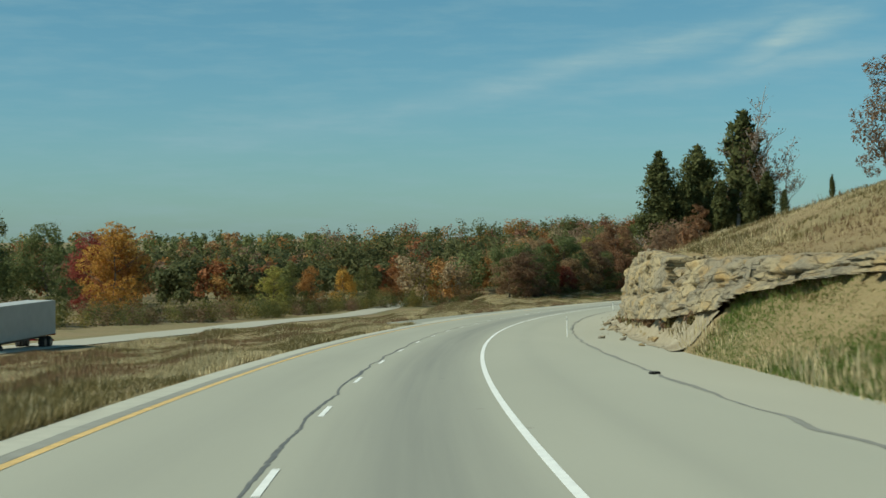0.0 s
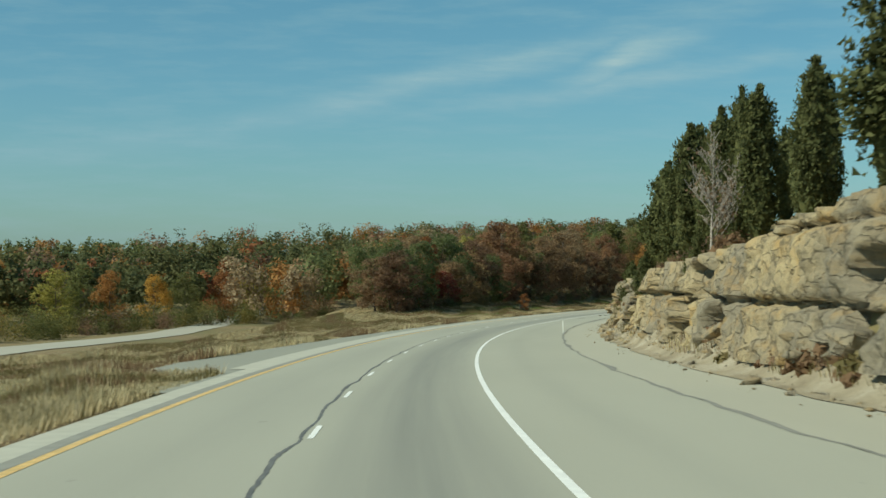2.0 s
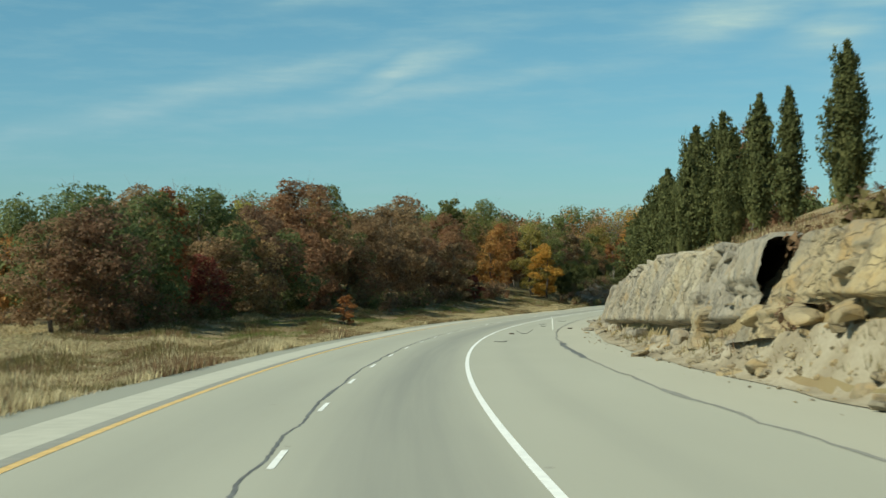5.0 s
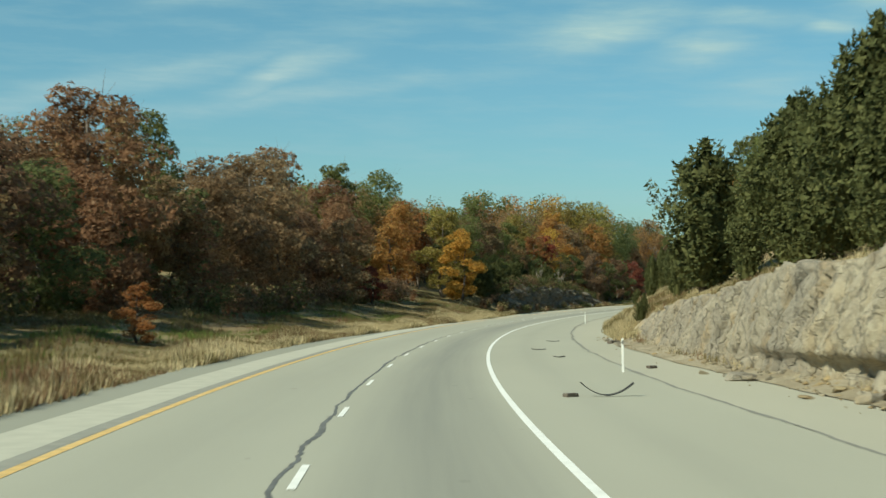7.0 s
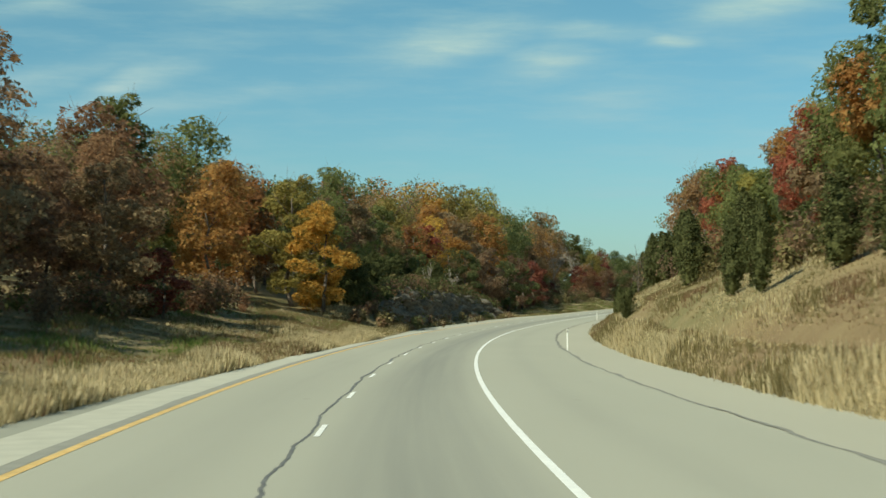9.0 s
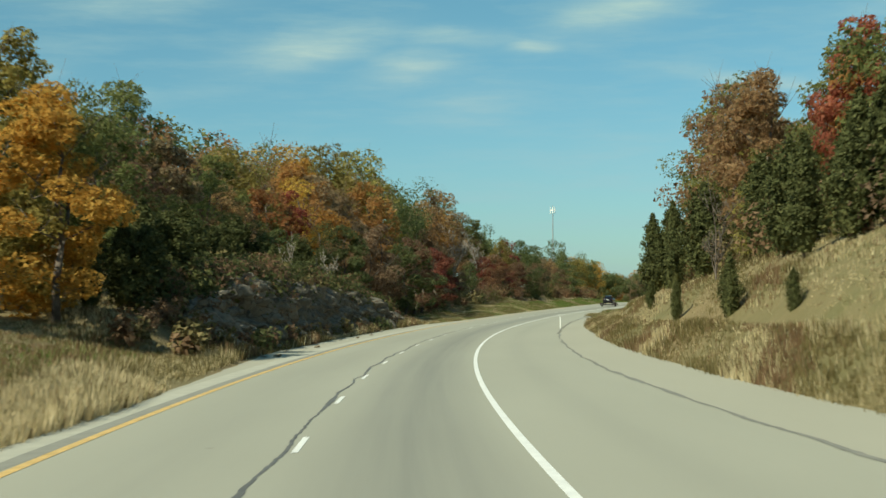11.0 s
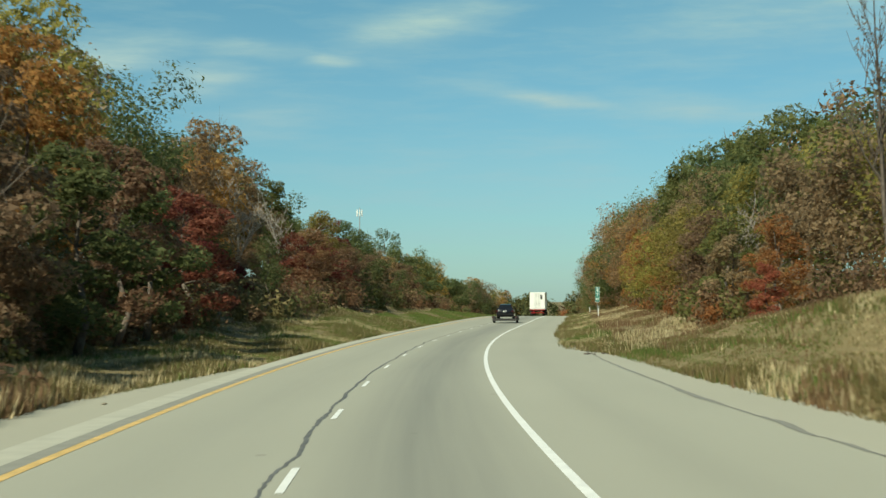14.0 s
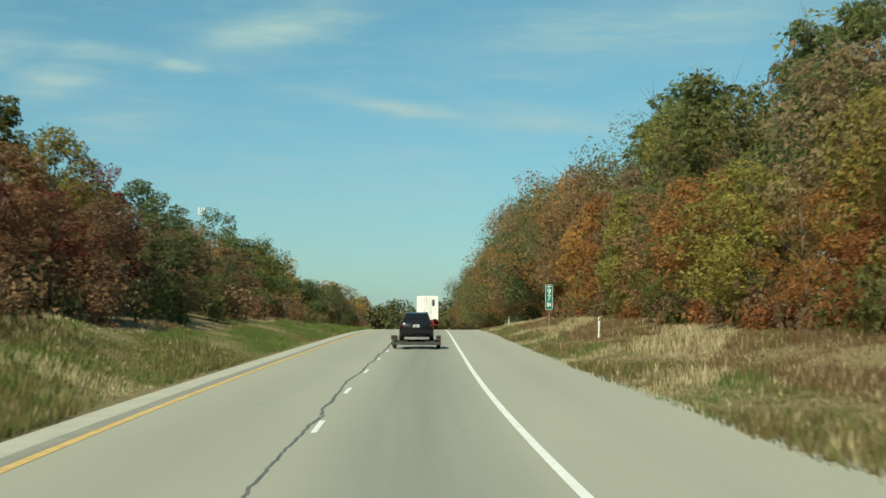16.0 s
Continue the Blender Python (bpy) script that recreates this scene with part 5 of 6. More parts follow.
def outcrop(name, s0, s1, ds, face_u, foot, top, side, mat, label, ribs, seed, slope=0.9):
    """A layered rock face with stepped beds, blocks, undercuts and a cap that runs back under the soil."""
    thing = new(name)
    ss = np.arange(s0, s1, ds)
    rows = 27
    V = []
    for s in ss:
        f, t = float(foot(s)) - 0.35, float(top(s))
        jag = 0.30 * (noise.noise((s * 0.35, seed, 0)) + 0.7 * noise.noise((s * 1.3, seed, 4)))
        t += jag
        rib = float(ramp(s, *ribs))
        for r in range(rows + 1):
            v = r / rows
            h = f + (t - f) * v
            tilt = 0.10 * math.sin(s * 0.045 + seed)
            hb = h + tilt * 4 + 0.10 * noise.noise((s * 0.22, h, seed)) + 20
            k, low = 0, 0.0
            while True:
                thick = 0.95 + 1.15 * hash01(k, seed, 11) if k % 2 == 0 else 0.12 + 0.26 * hash01(k, seed, 12)
                if low + thick > hb:
                    break
                low += thick
                k += 1
            frac = hb - low
            edge = min(frac, thick - frac)
            massive = k % 2 == 0
            length = (4.0 + 6.5 * hash01(k, seed, 3)) if massive else (0.7 + 1.2 * hash01(k, seed, 3))
            cell = s / length + hash01(k, seed, 1) * 7 + 0.16 * noise.noise((s * 0.8, h * 1.5, seed + 2)) + 0.10 * h
            b = math.floor(cell)
            bf = cell - b
            off = (hash01(k, b, seed) - 0.5) * (0.6 if massive else 0.35) + (hash01(k, seed, 9) - 0.5) * 0.5
            if massive:
                wild = float(ramp(s, (40, 0.9), (72, 0.7), (90, 0.3), (104, 0.28), (128, 0.85)))
                off = wild * (0.62 * (hash01(k, b, seed) - 0.5) + 0.4 * (hash01(k, seed, 9) - 0.5)) + 0.16 * max(0, 1 - edge / 0.2) ** 2 - 0.25 * frac / thick
                off += 0.07 * (hash01(math.floor(hb * 4.3 + 0.3 * noise.noise((s * 0.4, hb, seed))), seed, 17) - 0.5)
                if hash01(k, b, seed + 7) < float(ramp(s, (105, 0.06), (130, 0.34))):
                    off += 0.9 + 0.5 * frac
            else:
                off = float(ramp(s, (104, 0.34), (128, 0.7))) + 0.3 * (hash01(k, b, seed) - 0.5)
            side_edge = min(bf, 1 - bf) * length
            off += 0.08 * max(0, 1 - edge / 0.10) + float(ramp(s, (104, 0.10), (128, 0.24))) * max(0, 1 - side_edge / 0.16) * (0.4 + hash01(b, k, 4))
            rough = (0.42 if massive else 0.9) * float(ramp(s, (34, 2.0), (72, 1.7), (92, 0.9), (104, 0.8), (125, 1.15)))
            off += 0.45 * noise.noise((s * 0.22, h * 0.4, seed + 3)) + rough * (0.34 * noise.noise((s * 0.9, h * 1.1, seed + 13)) + 0.26 * abs(noise.noise((s * 2.0, h * 2.2, seed + 6))))
            off += rough * 0.24 * (noise.cell((s * 0.8 + h * 0.35, h * 1.2 + s * 0.05, seed + 21)) - 0.5) + rough * 0.16 * (noise.cell((s * 1.9 - h * 0.5, h * 2.6, seed + 22)) - 0.5)
            if hash01(k, seed, 5) > 0.80 and massive and thick < 0.7:
                off += 0.7 * (1 - rib)
            plane = slope * v
            lean = s + 0.75 * h
            groove = 0.50 * noise.noise((lean * 0.7, h * 0.12, seed + 7)) + 0.34 * noise.noise((lean * 2.4, h * 0.2, seed + 8)) + 0.35 * noise.noise((lean * 0.25, 0, seed))
            smooth_off = groove + 1.5 * step((0.30 - v) / 0.10) * float(ramp(s, (262, 0.9), (300, 1.0), (318, 0.35), (335, 0.0))) + 0.35 * v * v
            crack = abs(noise.noise((lean * 0.9, h * 0.15, seed + 9)))
            smooth_off += 0.10 * noise.cell((lean * 1.1, h * 0.25, seed + 30)) + 0.07 * noise.cell((lean * 2.6, h * 0.5, seed + 31))
            smooth_off += 0.6 * max(0.0, 1 - crack / 0.12) * (0.3 + 0.7 * v)
            if rib > 1.5:
                off = 0.7 * noise.noise((s * 0.5, h * 0.7, seed)) + 0.5 * noise.cell((s * 0.9 + h * 0.5, h * 1.4, seed)) + 0.34 * noise.cell((s * 2.1 - h * 0.6, h * 2.6 + s * 0.3, seed + 4)) - 0.4
            else:
                off = off * (1 - rib) + smooth_off * rib
            off += 0.06 * noise.noise((s * 2.3, h * 2.3, seed)) + 0.03 * noise.noise((s * 6, h * 6, seed))
            fade = min(1.0, (s - s0) / 5, (s1 - s) / 5)
            V.append((s + 0.1 * noise.noise((s * 3, h * 3, seed + 1)), side * (face_u + (float(setback(s)) if side > 0 else 0.0) + plane + off * (0.35 + 0.65 * fade)), h))
        back = float(setback(s)) if side > 0 else 0.0
        V.append((s, side * (face_u + back + 1.9), t + 0.04))
        V.append((s, side * (face_u + back + 3.2), t - 0.35))
    V = np.array(V)
    P = at(V[:, 0], V[:, 1], V[:, 2])
    n = rows + 3
    i = np.arange(len(ss) - 1)[:, None] * n + np.arange(n - 1)[None]
    F = np.stack([i, i + 1, i + n + 1, i + n], -1).reshape(-1, 4)
    if side > 0:
        F = F[:, ::-1]
    face = mesh_object("rock_face", P, F, mat, thing)
    return tagged(thing, label, "rock")


def stone_mesh(seed, mat):
    rng = np.random.default_rng(seed)
    bm = bmesh.new()
    for p in rng.uniform(-1, 1, (22, 3)):
        m = np.abs(p).max()
        q = p / m * rng.uniform(0.86, 1.0) * np.array([0.5, 0.5, 0.5])
        bm.verts.new(q)
    r = bmesh.ops.convex_hull(bm, input=bm.verts)
    bmesh.ops.delete(bm, geom=[g for g in r["geom_interior"] if isinstance(g, bmesh.types.BMVert)], context="VERTS")
    bmesh.ops.bevel(bm, geom=list(bm.edges), offset=0.035, segments=1, affect="EDGES")
    bmesh.ops.recalc_face_normals(bm, faces=bm.faces)
    me = bpy.data.meshes.new("stone")
    bm.to_mesh(me)
    bm.free()
    me.materials.append(mat)
    return me


STONES = [stone_mesh(60 + i, ROCK) for i in range(7)]
# stones in the same shade-darkened colour, for the left cut
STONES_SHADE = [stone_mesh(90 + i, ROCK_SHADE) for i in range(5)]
STONES_GREY = [stone_mesh(80 + i, ROCK_GREY) for i in range(5)]
cut = outcrop("rock_outcrop", 34.0, 258.0, 0.165, 12.1, rock_foot, rock_top, 1, ROCK, "bedded yellow and grey limestone cut with ledges", ((0, 0.0), (205, 0.0), (250, 0.25)), 3, 1.3)
cut_far = outcrop("rock_outcrop", 246.0, 380.0, 0.165, 12.15, rock_foot, rock_top, 1, ROCK_GREY, "grey ribbed limestone cut with undercut foot", ((246, 0.25), (262, 1.0), (400, 1.0)), 5)
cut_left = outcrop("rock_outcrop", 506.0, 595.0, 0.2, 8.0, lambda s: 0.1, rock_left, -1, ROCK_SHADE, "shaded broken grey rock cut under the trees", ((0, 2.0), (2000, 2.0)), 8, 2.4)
SRNG = random.Random(31)


def stone(parent, meshes, s, u, h, size, name="stone"):
    ob = new(name, SRNG.choice(meshes))
    p = at(s, u, h)
    ob.parent = parent
    ob.matrix_basis = Matrix.LocRotScale(Vector(p), Euler((SRNG.uniform(-0.25, 0.25), SRNG.uniform(-0.25, 0.25), radians(heading(s)) + SRNG.uniform(-0.5, 0.5))), Vector(size))
    return ob


# blocks that stand proud of the beds
for _ in range(70):
    s = SRNG.uniform(38, 248)
    f, t = float(rock_foot(s)), float(rock_top(s))
    v = SRNG.choice((0.0, 0.05, 0.12, 0.5, 0.75, 0.93))
    stone(cut, STONES, s, 12.45 + float(setback(s)) + 0.9 * v + SRNG.uniform(-0.15, 0.25), f + (t - f) * v, (SRNG.uniform(0.6, 1.3), SRNG.uniform(0.9, 2.6), SRNG.uniform(0.25, 0.7)))
for _ in range(60):
    s = SRNG.uniform(255, 372)
    f, t = float(rock_foot(s)), float(rock_top(s))
    v = SRNG.choice((0.0, 0.05, 0.9, 1.0, 1.0))
    stone(cut_far, STONES_GREY, s, 12.6 + 1.0 * v + SRNG.uniform(-0.1, 0.2), f + (t - f) * v, (SRNG.uniform(0.5, 1.1), SRNG.uniform(0.5, 1.5), SRNG.uniform(0.3, 0.6)))
for _ in range(85):
    s = SRNG.uniform(160, 252)
    u = SRNG.uniform(11.3, 12.9)
    big = SRNG.uniform(0.25, 0.95)
    stone(cut, STONES, s, u, float(ground_height(s, u)) + 0.1 * big, (big * SRNG.uniform(0.7, 1.1), big * SRNG.uniform(1.0, 1.9), big * 0.5))
for _ in range(150):
    s = SRNG.uniform(504, 592)
    t = float(rock_left(s))
    v = SRNG.uniform(0.05, 1.0)
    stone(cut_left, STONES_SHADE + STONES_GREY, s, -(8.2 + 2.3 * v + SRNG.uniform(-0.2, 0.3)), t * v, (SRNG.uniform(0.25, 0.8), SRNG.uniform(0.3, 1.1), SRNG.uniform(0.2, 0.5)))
# fallen stones on the apron
for _ in range(110):
    s = SRNG.uniform(70, 375)
    e = float(edge_right(s))
    u = e - abs(SRNG.gauss(0, 0.8)) + 0.5
    z = SRNG.uniform(0.08, 0.3) if SRNG.random() < 0.85 else SRNG.uniform(0.3, 0.55)
    g = max(float(ground_height(s, u)) + 0.03, -0.01) if u > e else -0.012
    ob = stone(None, STONES + STONES_GREY, s, u, g + z * 0.22, (z * SRNG.uniform(1, 1.8), z * SRNG.uniform(1, 1.8), z * 0.6), "fallen_stone")
    tagged(ob, "pale broken limestone lump on the gravel apron", "stone", "fallen stones")
for _ in range(26):
    s = SRNG.uniform(506, 592)
    u = float(edge_left(s)) + SRNG.uniform(-0.6, 1.2)
    z = SRNG.uniform(0.08, 0.28)
    ob = stone(None, STONES_GREY, s, u, -0.012 + z * 0.22, (z * 1.4, z * 1.6, z * 0.6), "fallen_stone")
    tagged(ob, "grey fallen rock on the shaded gravel strip", "stone", "fallen stones by the shaded cut")
# ---- posts and signs ----
def ground_at(s, u):
    e0, e1 = float(edge_left(s)), float(edge_right(s))
    return 0.0 if e0 < u < e1 else float(ground_height(s, u)) + 0.03


def stand(ob, s, u, lift=0.0, turn=0.0):
    ob.matrix_basis = Matrix.Translation(Vector(at(s, u, ground_at(s, u) + lift))) @ pose(0, 0, 0, 0, 0, heading(s) + turn)
    return ob


def marker_post():
    ob = new("delineator_post")
    bm = bmesh.new()
    box(bm, -0.038, 0.038, -0.015, 0.015, -0.1, 1.12, 0.008)
    part("post", bm, PLASTIC_WHITE, ob)
    bm = bmesh.new()
    box(bm, -0.03, 0.03, -0.021, -0.0155, 0.93, 1.06, 0.002)
    part("reflector", bm, CHROME, ob, "small silvery reflector")
    return tagged(ob, "slim white plastic delineator post beside the shoulder", "post", "delineator posts")


first = None
for s, u, tip in ((88, 7.95, -2), (204, 8.35, -1.5), (327.5, 8.05, -2), (439, 8.4, -1), (563.5, 8.1, 0), (713, 10.95, 1.5), (800, 10.4, 0)):
    if first is None:
        first = post = marker_post()
    else:
        post = copy_thing(first, Matrix.Identity(4))
    stand(post, s, u)
    post.matrix_basis = post.matrix_basis @ pose(0, 0, 0, 0, tip, 0)


def lettering(text, size, x, z, mat, parent, y):
    c = bpy.data.curves.new("digit", "FONT")
    c.body, c.size, c.align_x, c.align_y, c.extrude = text, size, "CENTER", "CENTER", 0.002
    c.materials.append(mat)
    ob = new("digit", c)
    ob.parent = parent
    ob.matrix_basis = pose(x, y, z, 90, 0, 0)
    return ob


def mile_sign():
    ob = new("mile_marker_sign")
    bm = bmesh.new()
    box(bm, -0.03, 0.03, 0.0, 0.05, -0.3, 3.4, 0.004)
    part("post", bm, GALVANISED, ob)
    bm = bmesh.new()
    box(bm, -0.28, 0.28, -0.008, 0.0, 1.6, 3.52, 0.02)
    panel = part("panel", bm, PLASTIC_WHITE, ob, "white border of the sign")
    bm = bmesh.new()
    box(bm, -0.255, 0.255, -0.013, -0.0085, 1.63, 3.49, 0.02)
    part("face", bm, GREEN_SIGN, ob, "green reflective sign face")
    lettering("9", 0.62, 0, 2.98, PLASTIC_WHITE, ob, -0.017)
    lettering("7", 0.62, 0, 2.48, PLASTIC_WHITE, ob, -0.017)
    for x, z, w, h in ((0, 3.38, 0.3, 0.07), (-0.08, 1.98, 0.1, 0.34), (0.08, 1.98, 0.1, 0.22)):
        bm = bmesh.new()
        box(bm, x - w / 2, x + w / 2, -0.018, -0.014, z - h / 2, z + h / 2)
        part("bar", bm, PLASTIC_WHITE, ob)
    return tagged(ob, "tall green mile marker sign on a steel post", "sign")


stand(mile_sign(), 752, 11.2)


# ---- vehicles ----
def wheel(parent, x, y, r, w, rim=CHROME):
    bm = bmesh.new()
    bmesh.ops.create_cone(bm, cap_ends=True, segments=28, radius1=r, radius2=r, depth=w, matrix=pose(x, y, r, 0, 90, 0))
    bmesh.ops.bevel(bm, geom=[e for e in bm.edges if len(e.link_faces) == 2 and e.calc_face_angle(0) > 1.0], offset=w * 0.16, segments=2, affect="EDGES")
    wh = part("wheel", bm, RUBBER, parent, smooth=False)
    bm = bmesh.new()
    bmesh.ops.create_cone(bm, cap_ends=True, segments=20, radius1=r * 0.6, radius2=r * 0.6, depth=w + 0.012, matrix=pose(x, y, r, 0, 90, 0))
    part("rim", bm, rim, wh)
    return wh


def loft(sections):
    """Closed skin through rings of equal length."""
    bm = bmesh.new()
    rings = [[bm.verts.new(p) for p in ring] for ring in sections]
    n = len(rings[0])
    for a, b in zip(rings, rings[1:]):
        for k in range(n):
            bm.faces.new((a[k], a[(k + 1) % n], b[(k + 1) % n], b[k]))
    bm.faces.new(rings[0][::-1])
    bm.faces.new(rings[-1])
    return bm


def ring(y, half, z0, z1, tuck=0.1, curve=0.08):
    return [(-half + tuck, y, z0), (-half, y, z0 + 0.18), (-half, y, (z0 + z1) / 2), (-half + curve, y, z1 - 0.03), (-half + 3 * curve, y, z1),
            (half - 3 * curve, y, z1), (half - curve, y, z1 - 0.03), (half, y, (z0 + z1) / 2), (half, y, z0 + 0.18), (half - tuck, y, z0)]


def sedan(parent_z=0.45):
    """A four-door car that looks along +y, its tail at y = 0."""
    z = parent_z
    car = new("car")
    body = part("body", loft([ring(0.0, 0.80, z + 0.32, z + 0.92), ring(0.08, 0.86, z + 0.22, z + 1.00), ring(0.5, 0.89, z + 0.18, z + 1.03), ring(1.2, 0.90, z + 0.18, z + 0.98),
                             ring(3.0, 0.90, z + 0.18, z + 0.97), ring(3.7, 0.89, z + 0.18, z + 0.93), ring(4.45, 0.84, z + 0.2, z + 0.80), ring(4.65, 0.74, z + 0.28, z + 0.66)]), BLACK_PAINT, car, smooth=True)
    part("cabin", loft([[(-0.74, 0.55, z + 0.99), (-0.74, 0.55, z + 1.0), (0.74, 0.55, z + 1.0), (0.74, 0.55, z + 0.99)],
                        [(-0.70, 0.85, z + 0.97), (-0.63, 0.85, z + 1.24), (0.63, 0.85, z + 1.24), (0.70, 0.85, z + 0.97)],
                        [(-0.72, 1.2, z + 0.97), (-0.57, 1.2, z + 1.43), (0.57, 1.2, z + 1.43), (0.72, 1.2, z + 0.97)],
                        [(-0.76, 1.9, z + 0.97), (-0.58, 1.9, z + 1.48), (0.58, 1.9, z + 1.48), (0.76, 1.9, z + 0.97)],
                        [(-0.76, 2.5, z + 0.96), (-0.58, 2.5, z + 1.45), (0.58, 2.5, z + 1.45), (0.76, 2.5, z + 0.96)],
                        [(-0.74, 3.4, z + 0.95), (-0.66, 3.35, z + 0.98), (0.66, 3.35, z + 0.98), (0.74, 3.4, z + 0.95)]]), BLACK_PAINT, car, "black roof and pillars")
    bm = bmesh.new()
    q = [bm.verts.new(p) for p in ((-0.62, 0.60, z + 1.035), (0.62, 0.60, z + 1.035), (0.50, 1.14, z + 1.415), (-0.50, 1.14, z + 1.415))]
    bm.faces.new(q)
    bmesh.ops.solidify(bm, geom=bm.faces[:], thickness=0.012)
    part("rear_window", bm, GLASS_DARK, car, "dark tinted rear window")
    for sx in (-1, 1):
        bm = bmesh.new()
        box(bm, sx * 0.80 - 0.14, sx * 0.80 + 0.10, -0.02, 0.10, z + 0.70, z + 0.86, 0.03)
        part("tail_light", bm, DARK_LENS, car, "dark red tail light")
        bm = bmesh.new()
        box(bm, sx * 0.98 - 0.09, sx * 0.98 + 0.09, 2.70, 2.82, z + 0.98, z + 1.12, 0.03)
        part("mirror", bm, BLACK_PAINT, car)
        for y in (0.95, 3.75):
            wheel(car, sx * 0.80, y, 0.32, 0.21).location.z = z - 0.02
    bm = bmesh.new()
    box(bm, -0.82, 0.82, -0.06, 0.12, z + 0.34, z + 0.54, 0.05)
    part("bumper", bm, BLACK_PAINT, car)
    bm = bmesh.new()
    box(bm, -0.16, 0.16, -0.035, -0.005, z + 0.70, z + 0.84, 0.005)
    part("number_plate", bm, PLASTIC_WHITE, car, "white blank number plate")
    bm = bmesh.new()
    box(bm, -0.11, 0.11, -0.039, -0.036, z + 0.74, z + 0.80)
    part("plate_bar", bm, STEEL, car)
    return tagged(car, "black sedan car standing on a low trailer", "car")


def car_trailer():
    t = new("car_trailer")
    for sx in (-1, 1):
        bm = bmesh.new()
        box(bm, sx * 0.72 - 0.24, sx * 0.72 + 0.24, -0.5, 5.2, 0.36, 0.43, 0.01)
        part("track", bm, STEEL, t)
        bm = bmesh.new()
        box(bm, sx * 1.17 - 0.13, sx * 1.17 + 0.13, 1.2, 2.9, 0.62, 0.68, 0.02)
        box(bm, sx * 1.17 - 0.13, sx * 1.17 + 0.13, 1.1, 1.2, 0.42, 0.66, 0.02)
        box(bm, sx * 1.17 - 0.13, sx * 1.17 + 0.13, 2.9, 3.0, 0.42, 0.66, 0.02)
        part("mudguard", bm, STEEL, t, "black steel mudguard")
        for y in (1.62, 2.45):
            wheel(t, sx * 1.17, y, 0.33, 0.2, STEEL)
        bm = bmesh.new()
        box(bm, sx * 1.17 - 0.13, sx * 1.17 + 0.13, -0.56, -0.5, 0.50, 0.74, 0.01)
        box(bm, sx * 1.17 - 0.03, sx * 1.17 + 0.03, -0.52, -0.46, 0.25, 0.52)
        part("light_box", bm, STEEL, t, "dark lamp bracket at the trailer's corner")
        bm = bmesh.new()
        box(bm, sx * 1.17 - 0.07, sx * 1.17 + 0.07, -0.575, -0.561, 0.56, 0.68, 0.004)
        part("lamp", bm, DARK_LENS, t)
    bm = bmesh.new()
    box(bm, -1.3, 1.3, -0.5, -0.38, 0.24, 0.40, 0.015)
    box(bm, -1.3, 1.3, 5.05, 5.2, 0.26, 0.40, 0.015)
    box(bm, -0.06, 0.06, 5.2, 6.6, 0.30, 0.40)
    part("crossbar", bm, STEEL, t)
    return tagged(t, "low black steel car trailer under a sedan", "trailer")


stand(car_trailer(), 713.5, 1.45)
stand(sedan(), 713.7, 1.45)


def semi_trailer(label, body, side_stripe):
    t = new("truck")
    bm = bmesh.new()
    box(bm, -1.3, 1.3, 0.0, 14.0, 1.15, 4.05, 0.03)
    part("box_body", bm, body, t)
    for sx in (-1, 1):
        bm = bmesh.new()
        box(bm, sx * 0.64 - 0.61, sx * 0.64 + 0.61, -0.035, -0.004, 1.25, 3.95, 0.012)
        door = part("rear_door", bm, WHITE_PANEL, t, "white rear door")
        for x in (0.18, 0.42):
            bm = bmesh.new()
            rod(bm, (sx * x, -0.055, 1.25), (sx * x, -0.055, 3.95), 0.018, 0.018)
            box(bm, sx * x - 0.05, sx * x + 0.05, -0.075, -0.04, 2.0, 2.2)
            part("locking_bar", bm, GALVANISED, door)
    bm = bmesh.new()
    box(bm, 0.52, 0.86, -0.042, -0.037, 2.85, 3.62)
    part("placard", bm, STEEL, t, "dark upright placard on the door")
    bm = bmesh.new()
    box(bm, -1.28, 1.28, -0.06, 0.06, 1.0, 1.14, 0.01)
    box(bm, -1.15, 1.15, -0.03, 0.03, 0.5, 0.62, 0.01)
    for sx in (-0.6, 0.6):
        box(bm, sx - 0.05, sx + 0.05, -0.02, 0.04, 0.55, 1.05)
    part("bumper_guard", bm, RED_LENS, t, "red rear underrun bar")
    bm = bmesh.new()
    box(bm, -0.5, 0.5, 0.2, 12.5, 0.85, 1.14)
    part("chassis", bm, STEEL, t)
    for y in (1.1, 2.4, 12.2, 15.8):
        for sx in (-1, 1):
            wheel(t, sx * 1.02, y, 0.5, 0.5, STEEL)
    bm = bmesh.new()
    box(bm, -1.2, 1.2, 14.6, 16.8, 0.7, 3.4, 0.15)
    part("cab", bm, WHITE_PANEL, t)
    return tagged(t, label, "truck")


stand(semi_trailer("white box semi trailer truck with ribbed doors", WHITE_PANEL, None), 822, 1.6)
lorry = semi_trailer("grey sided box trailer truck on the opposite carriageway", GREY_PANEL, None)
stand(lorry, 134, -38.2, turn=180)


# ---- road litter ----
def tread_strip(length, curl, width=0.22):
    bm = bmesh.new()
    n = 14
    rows = []
    for i in range(n + 1):
        a = (i / n - 0.5) * 2
        x, zc = a * length / 2, curl * a * a + 0.03
        w = width * (0.6 + 0.4 * hash01(i, length, 2))
        rows.append([(x, -w / 2, zc - 0.012), (x, w / 2, zc - 0.012), (x, w / 2, zc + 0.012), (x, -w / 2, zc + 0.012)])
    bm2 = loft(rows)
    return bm2


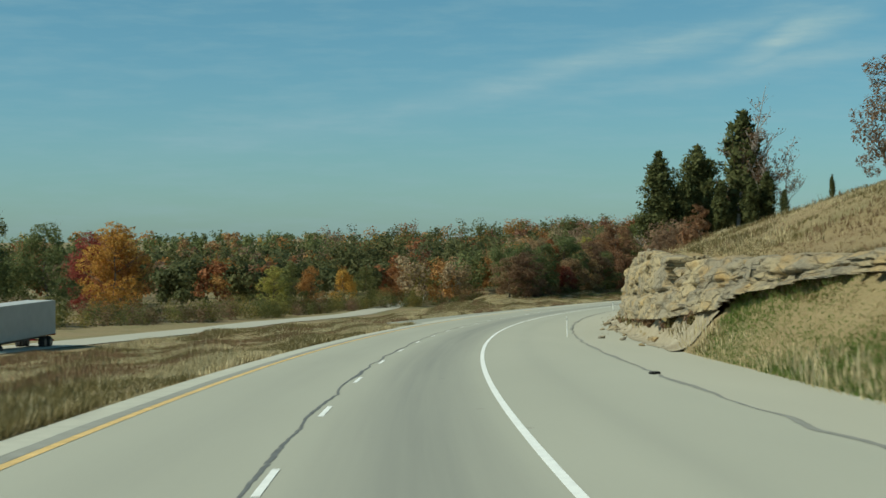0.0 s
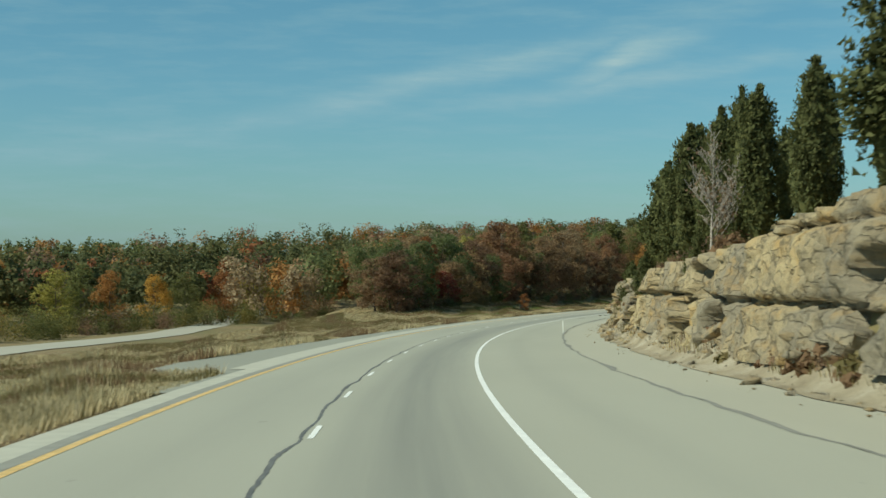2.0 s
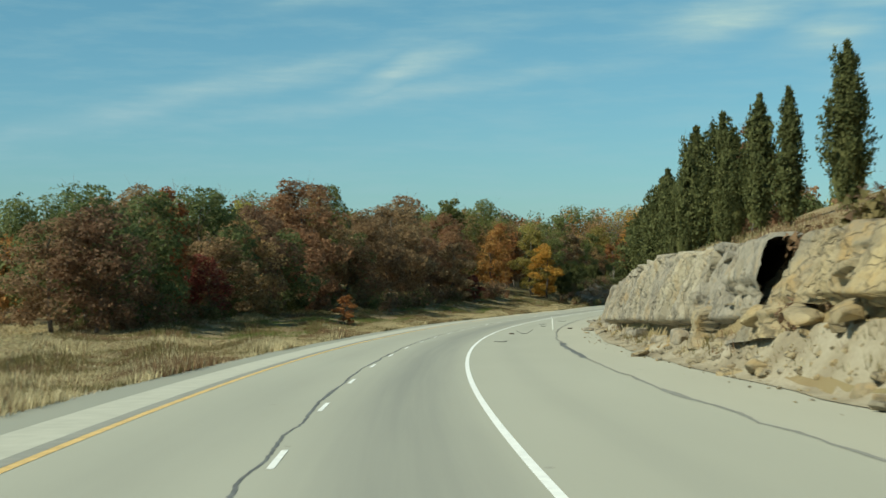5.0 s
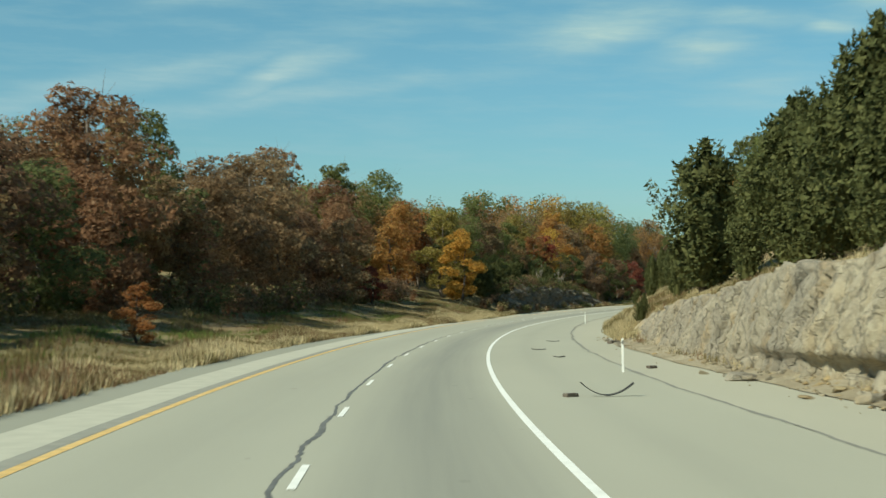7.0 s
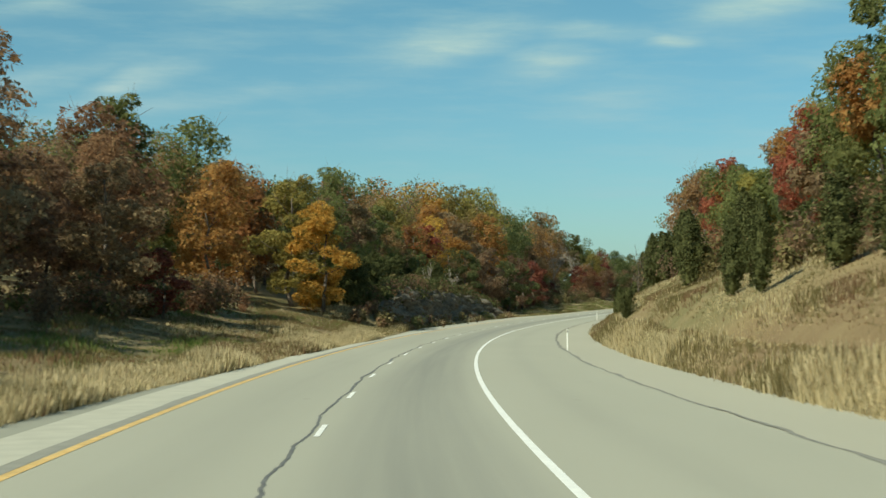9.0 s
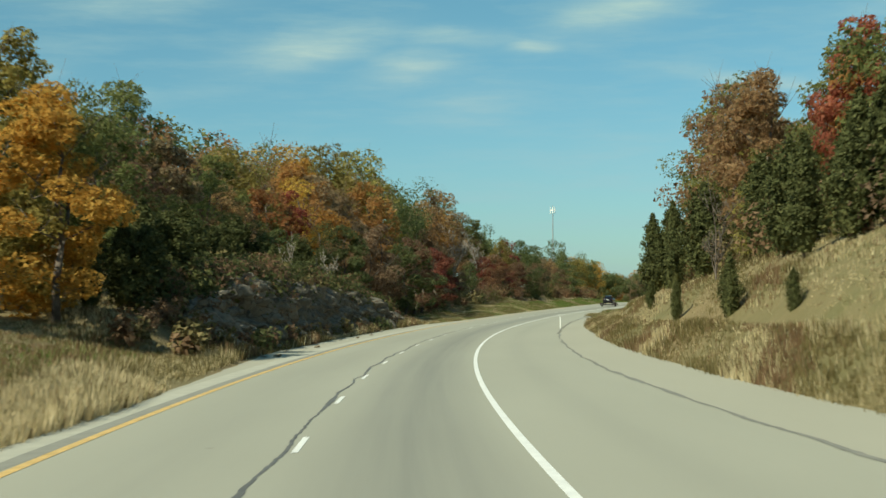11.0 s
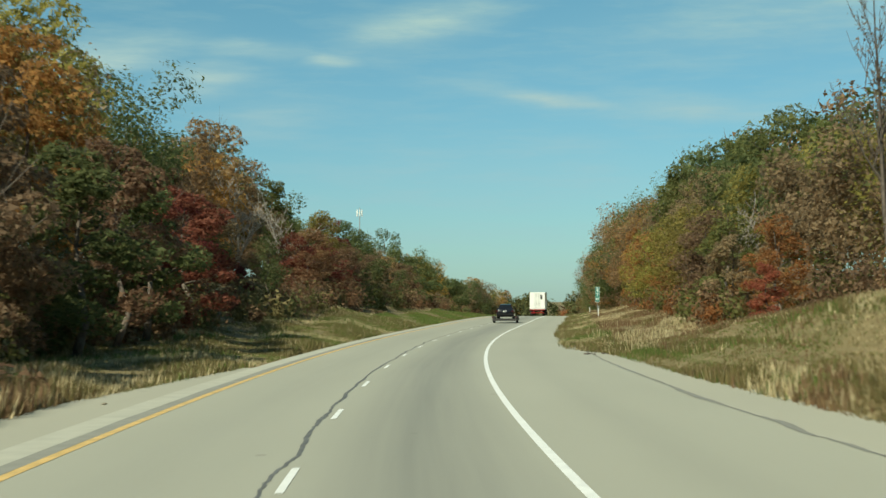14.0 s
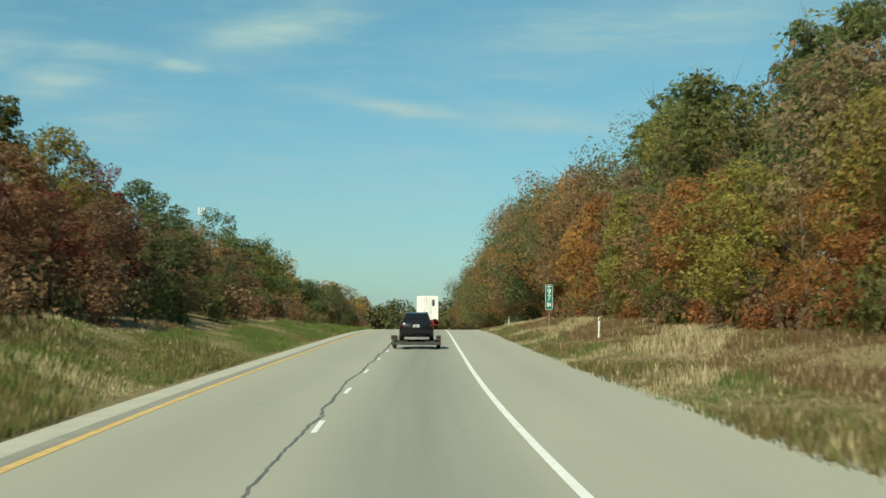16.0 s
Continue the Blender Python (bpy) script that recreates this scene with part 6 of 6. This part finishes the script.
for s, u, length, curl, turn in ((313.6, 6.15, 1.3, 0.30, 4), (291.0, 5.1, 0.75, 0.03, 15), (369, 7.1, 0.8, 0.03, 8), (352.7, 6.1, 0.7, 0.03, 10), (342, 6.7, 0.5, 0.03, 30)):
    ob = part("tyre_tread", tread_strip(length, curl), RUBBER)
    stand(ob, s, u, 0.004, turn)
    tagged(ob, "curled strip of black tyre tread on the shoulder", "debris", "tyre debris")
for s, u, size in ((313.4, 5.25, 0.3), (44.3, 8.4, 0.26), (365.5, 10.5, 0.55), (331, 9.4, 0.3)):
    bm = bmesh.new()
    box(bm, -size * 0.6, size * 0.6, -size * 0.35, size * 0.35, -0.01, size * 0.3, 0.02)
    ob = part("debris_block", bm, WOOD_DEBRIS if size > 0.28 else RUBBER)
    stand(ob, s, u, 0.0, 20 + 40 * size)
    tagged(ob, "dark broken block lying on the shoulder", "debris")
for k in range(26):
    s, u = SRNG.uniform(618, 624), SRNG.uniform(7.9, 10.4)
    bm = bmesh.new()
    z = SRNG.uniform(0.03, 0.11)
    box(bm, -z, z, -z * 0.6, z * 0.6, -0.01, z * 0.5, z * 0.2)
    ob = part("litter", bm, WOOD_DEBRIS if k % 3 else LITTER)
    stand(ob, s, u, 0.0, SRNG.uniform(0, 180))
    tagged(ob, "pale scrap of litter at the grass edge", "litter", "litter at the shoulder's end")

# orange shrub in the median and the mast behind the wood
shrub = tree(349, -12.8, 2.2, "orange", 3, 1.3, "small bright orange shrub in the grass")


def mast():
    ob = new("radio_mast")
    bm = bmesh.new()
    rod(bm, (0, 0, 0), (0, 0, 60), 0.5, 0.28, 10)
    part("pole", bm, GALVANISED, ob)
    bm = bmesh.new()
    for k in range(3):
        a = 2.09 * k
        rod(bm, (math.cos(a) * 1.6, math.sin(a) * 1.6, 55), (math.cos(a) * 1.6, math.sin(a) * 1.6, 59), 0.35, 0.35, 8)
        rod(bm, (0, 0, 57), (math.cos(a) * 1.6, math.sin(a) * 1.6, 57), 0.15, 0.15, 6)
    part("antenna", bm, PLASTIC_WHITE, ob, "pale panel antennas")
    return tagged(ob, "grey radio mast with pale antennas above the woods", "mast")


m = mast()
m.matrix_basis = Matrix.Translation((650.9, 1293.2, -22.0))
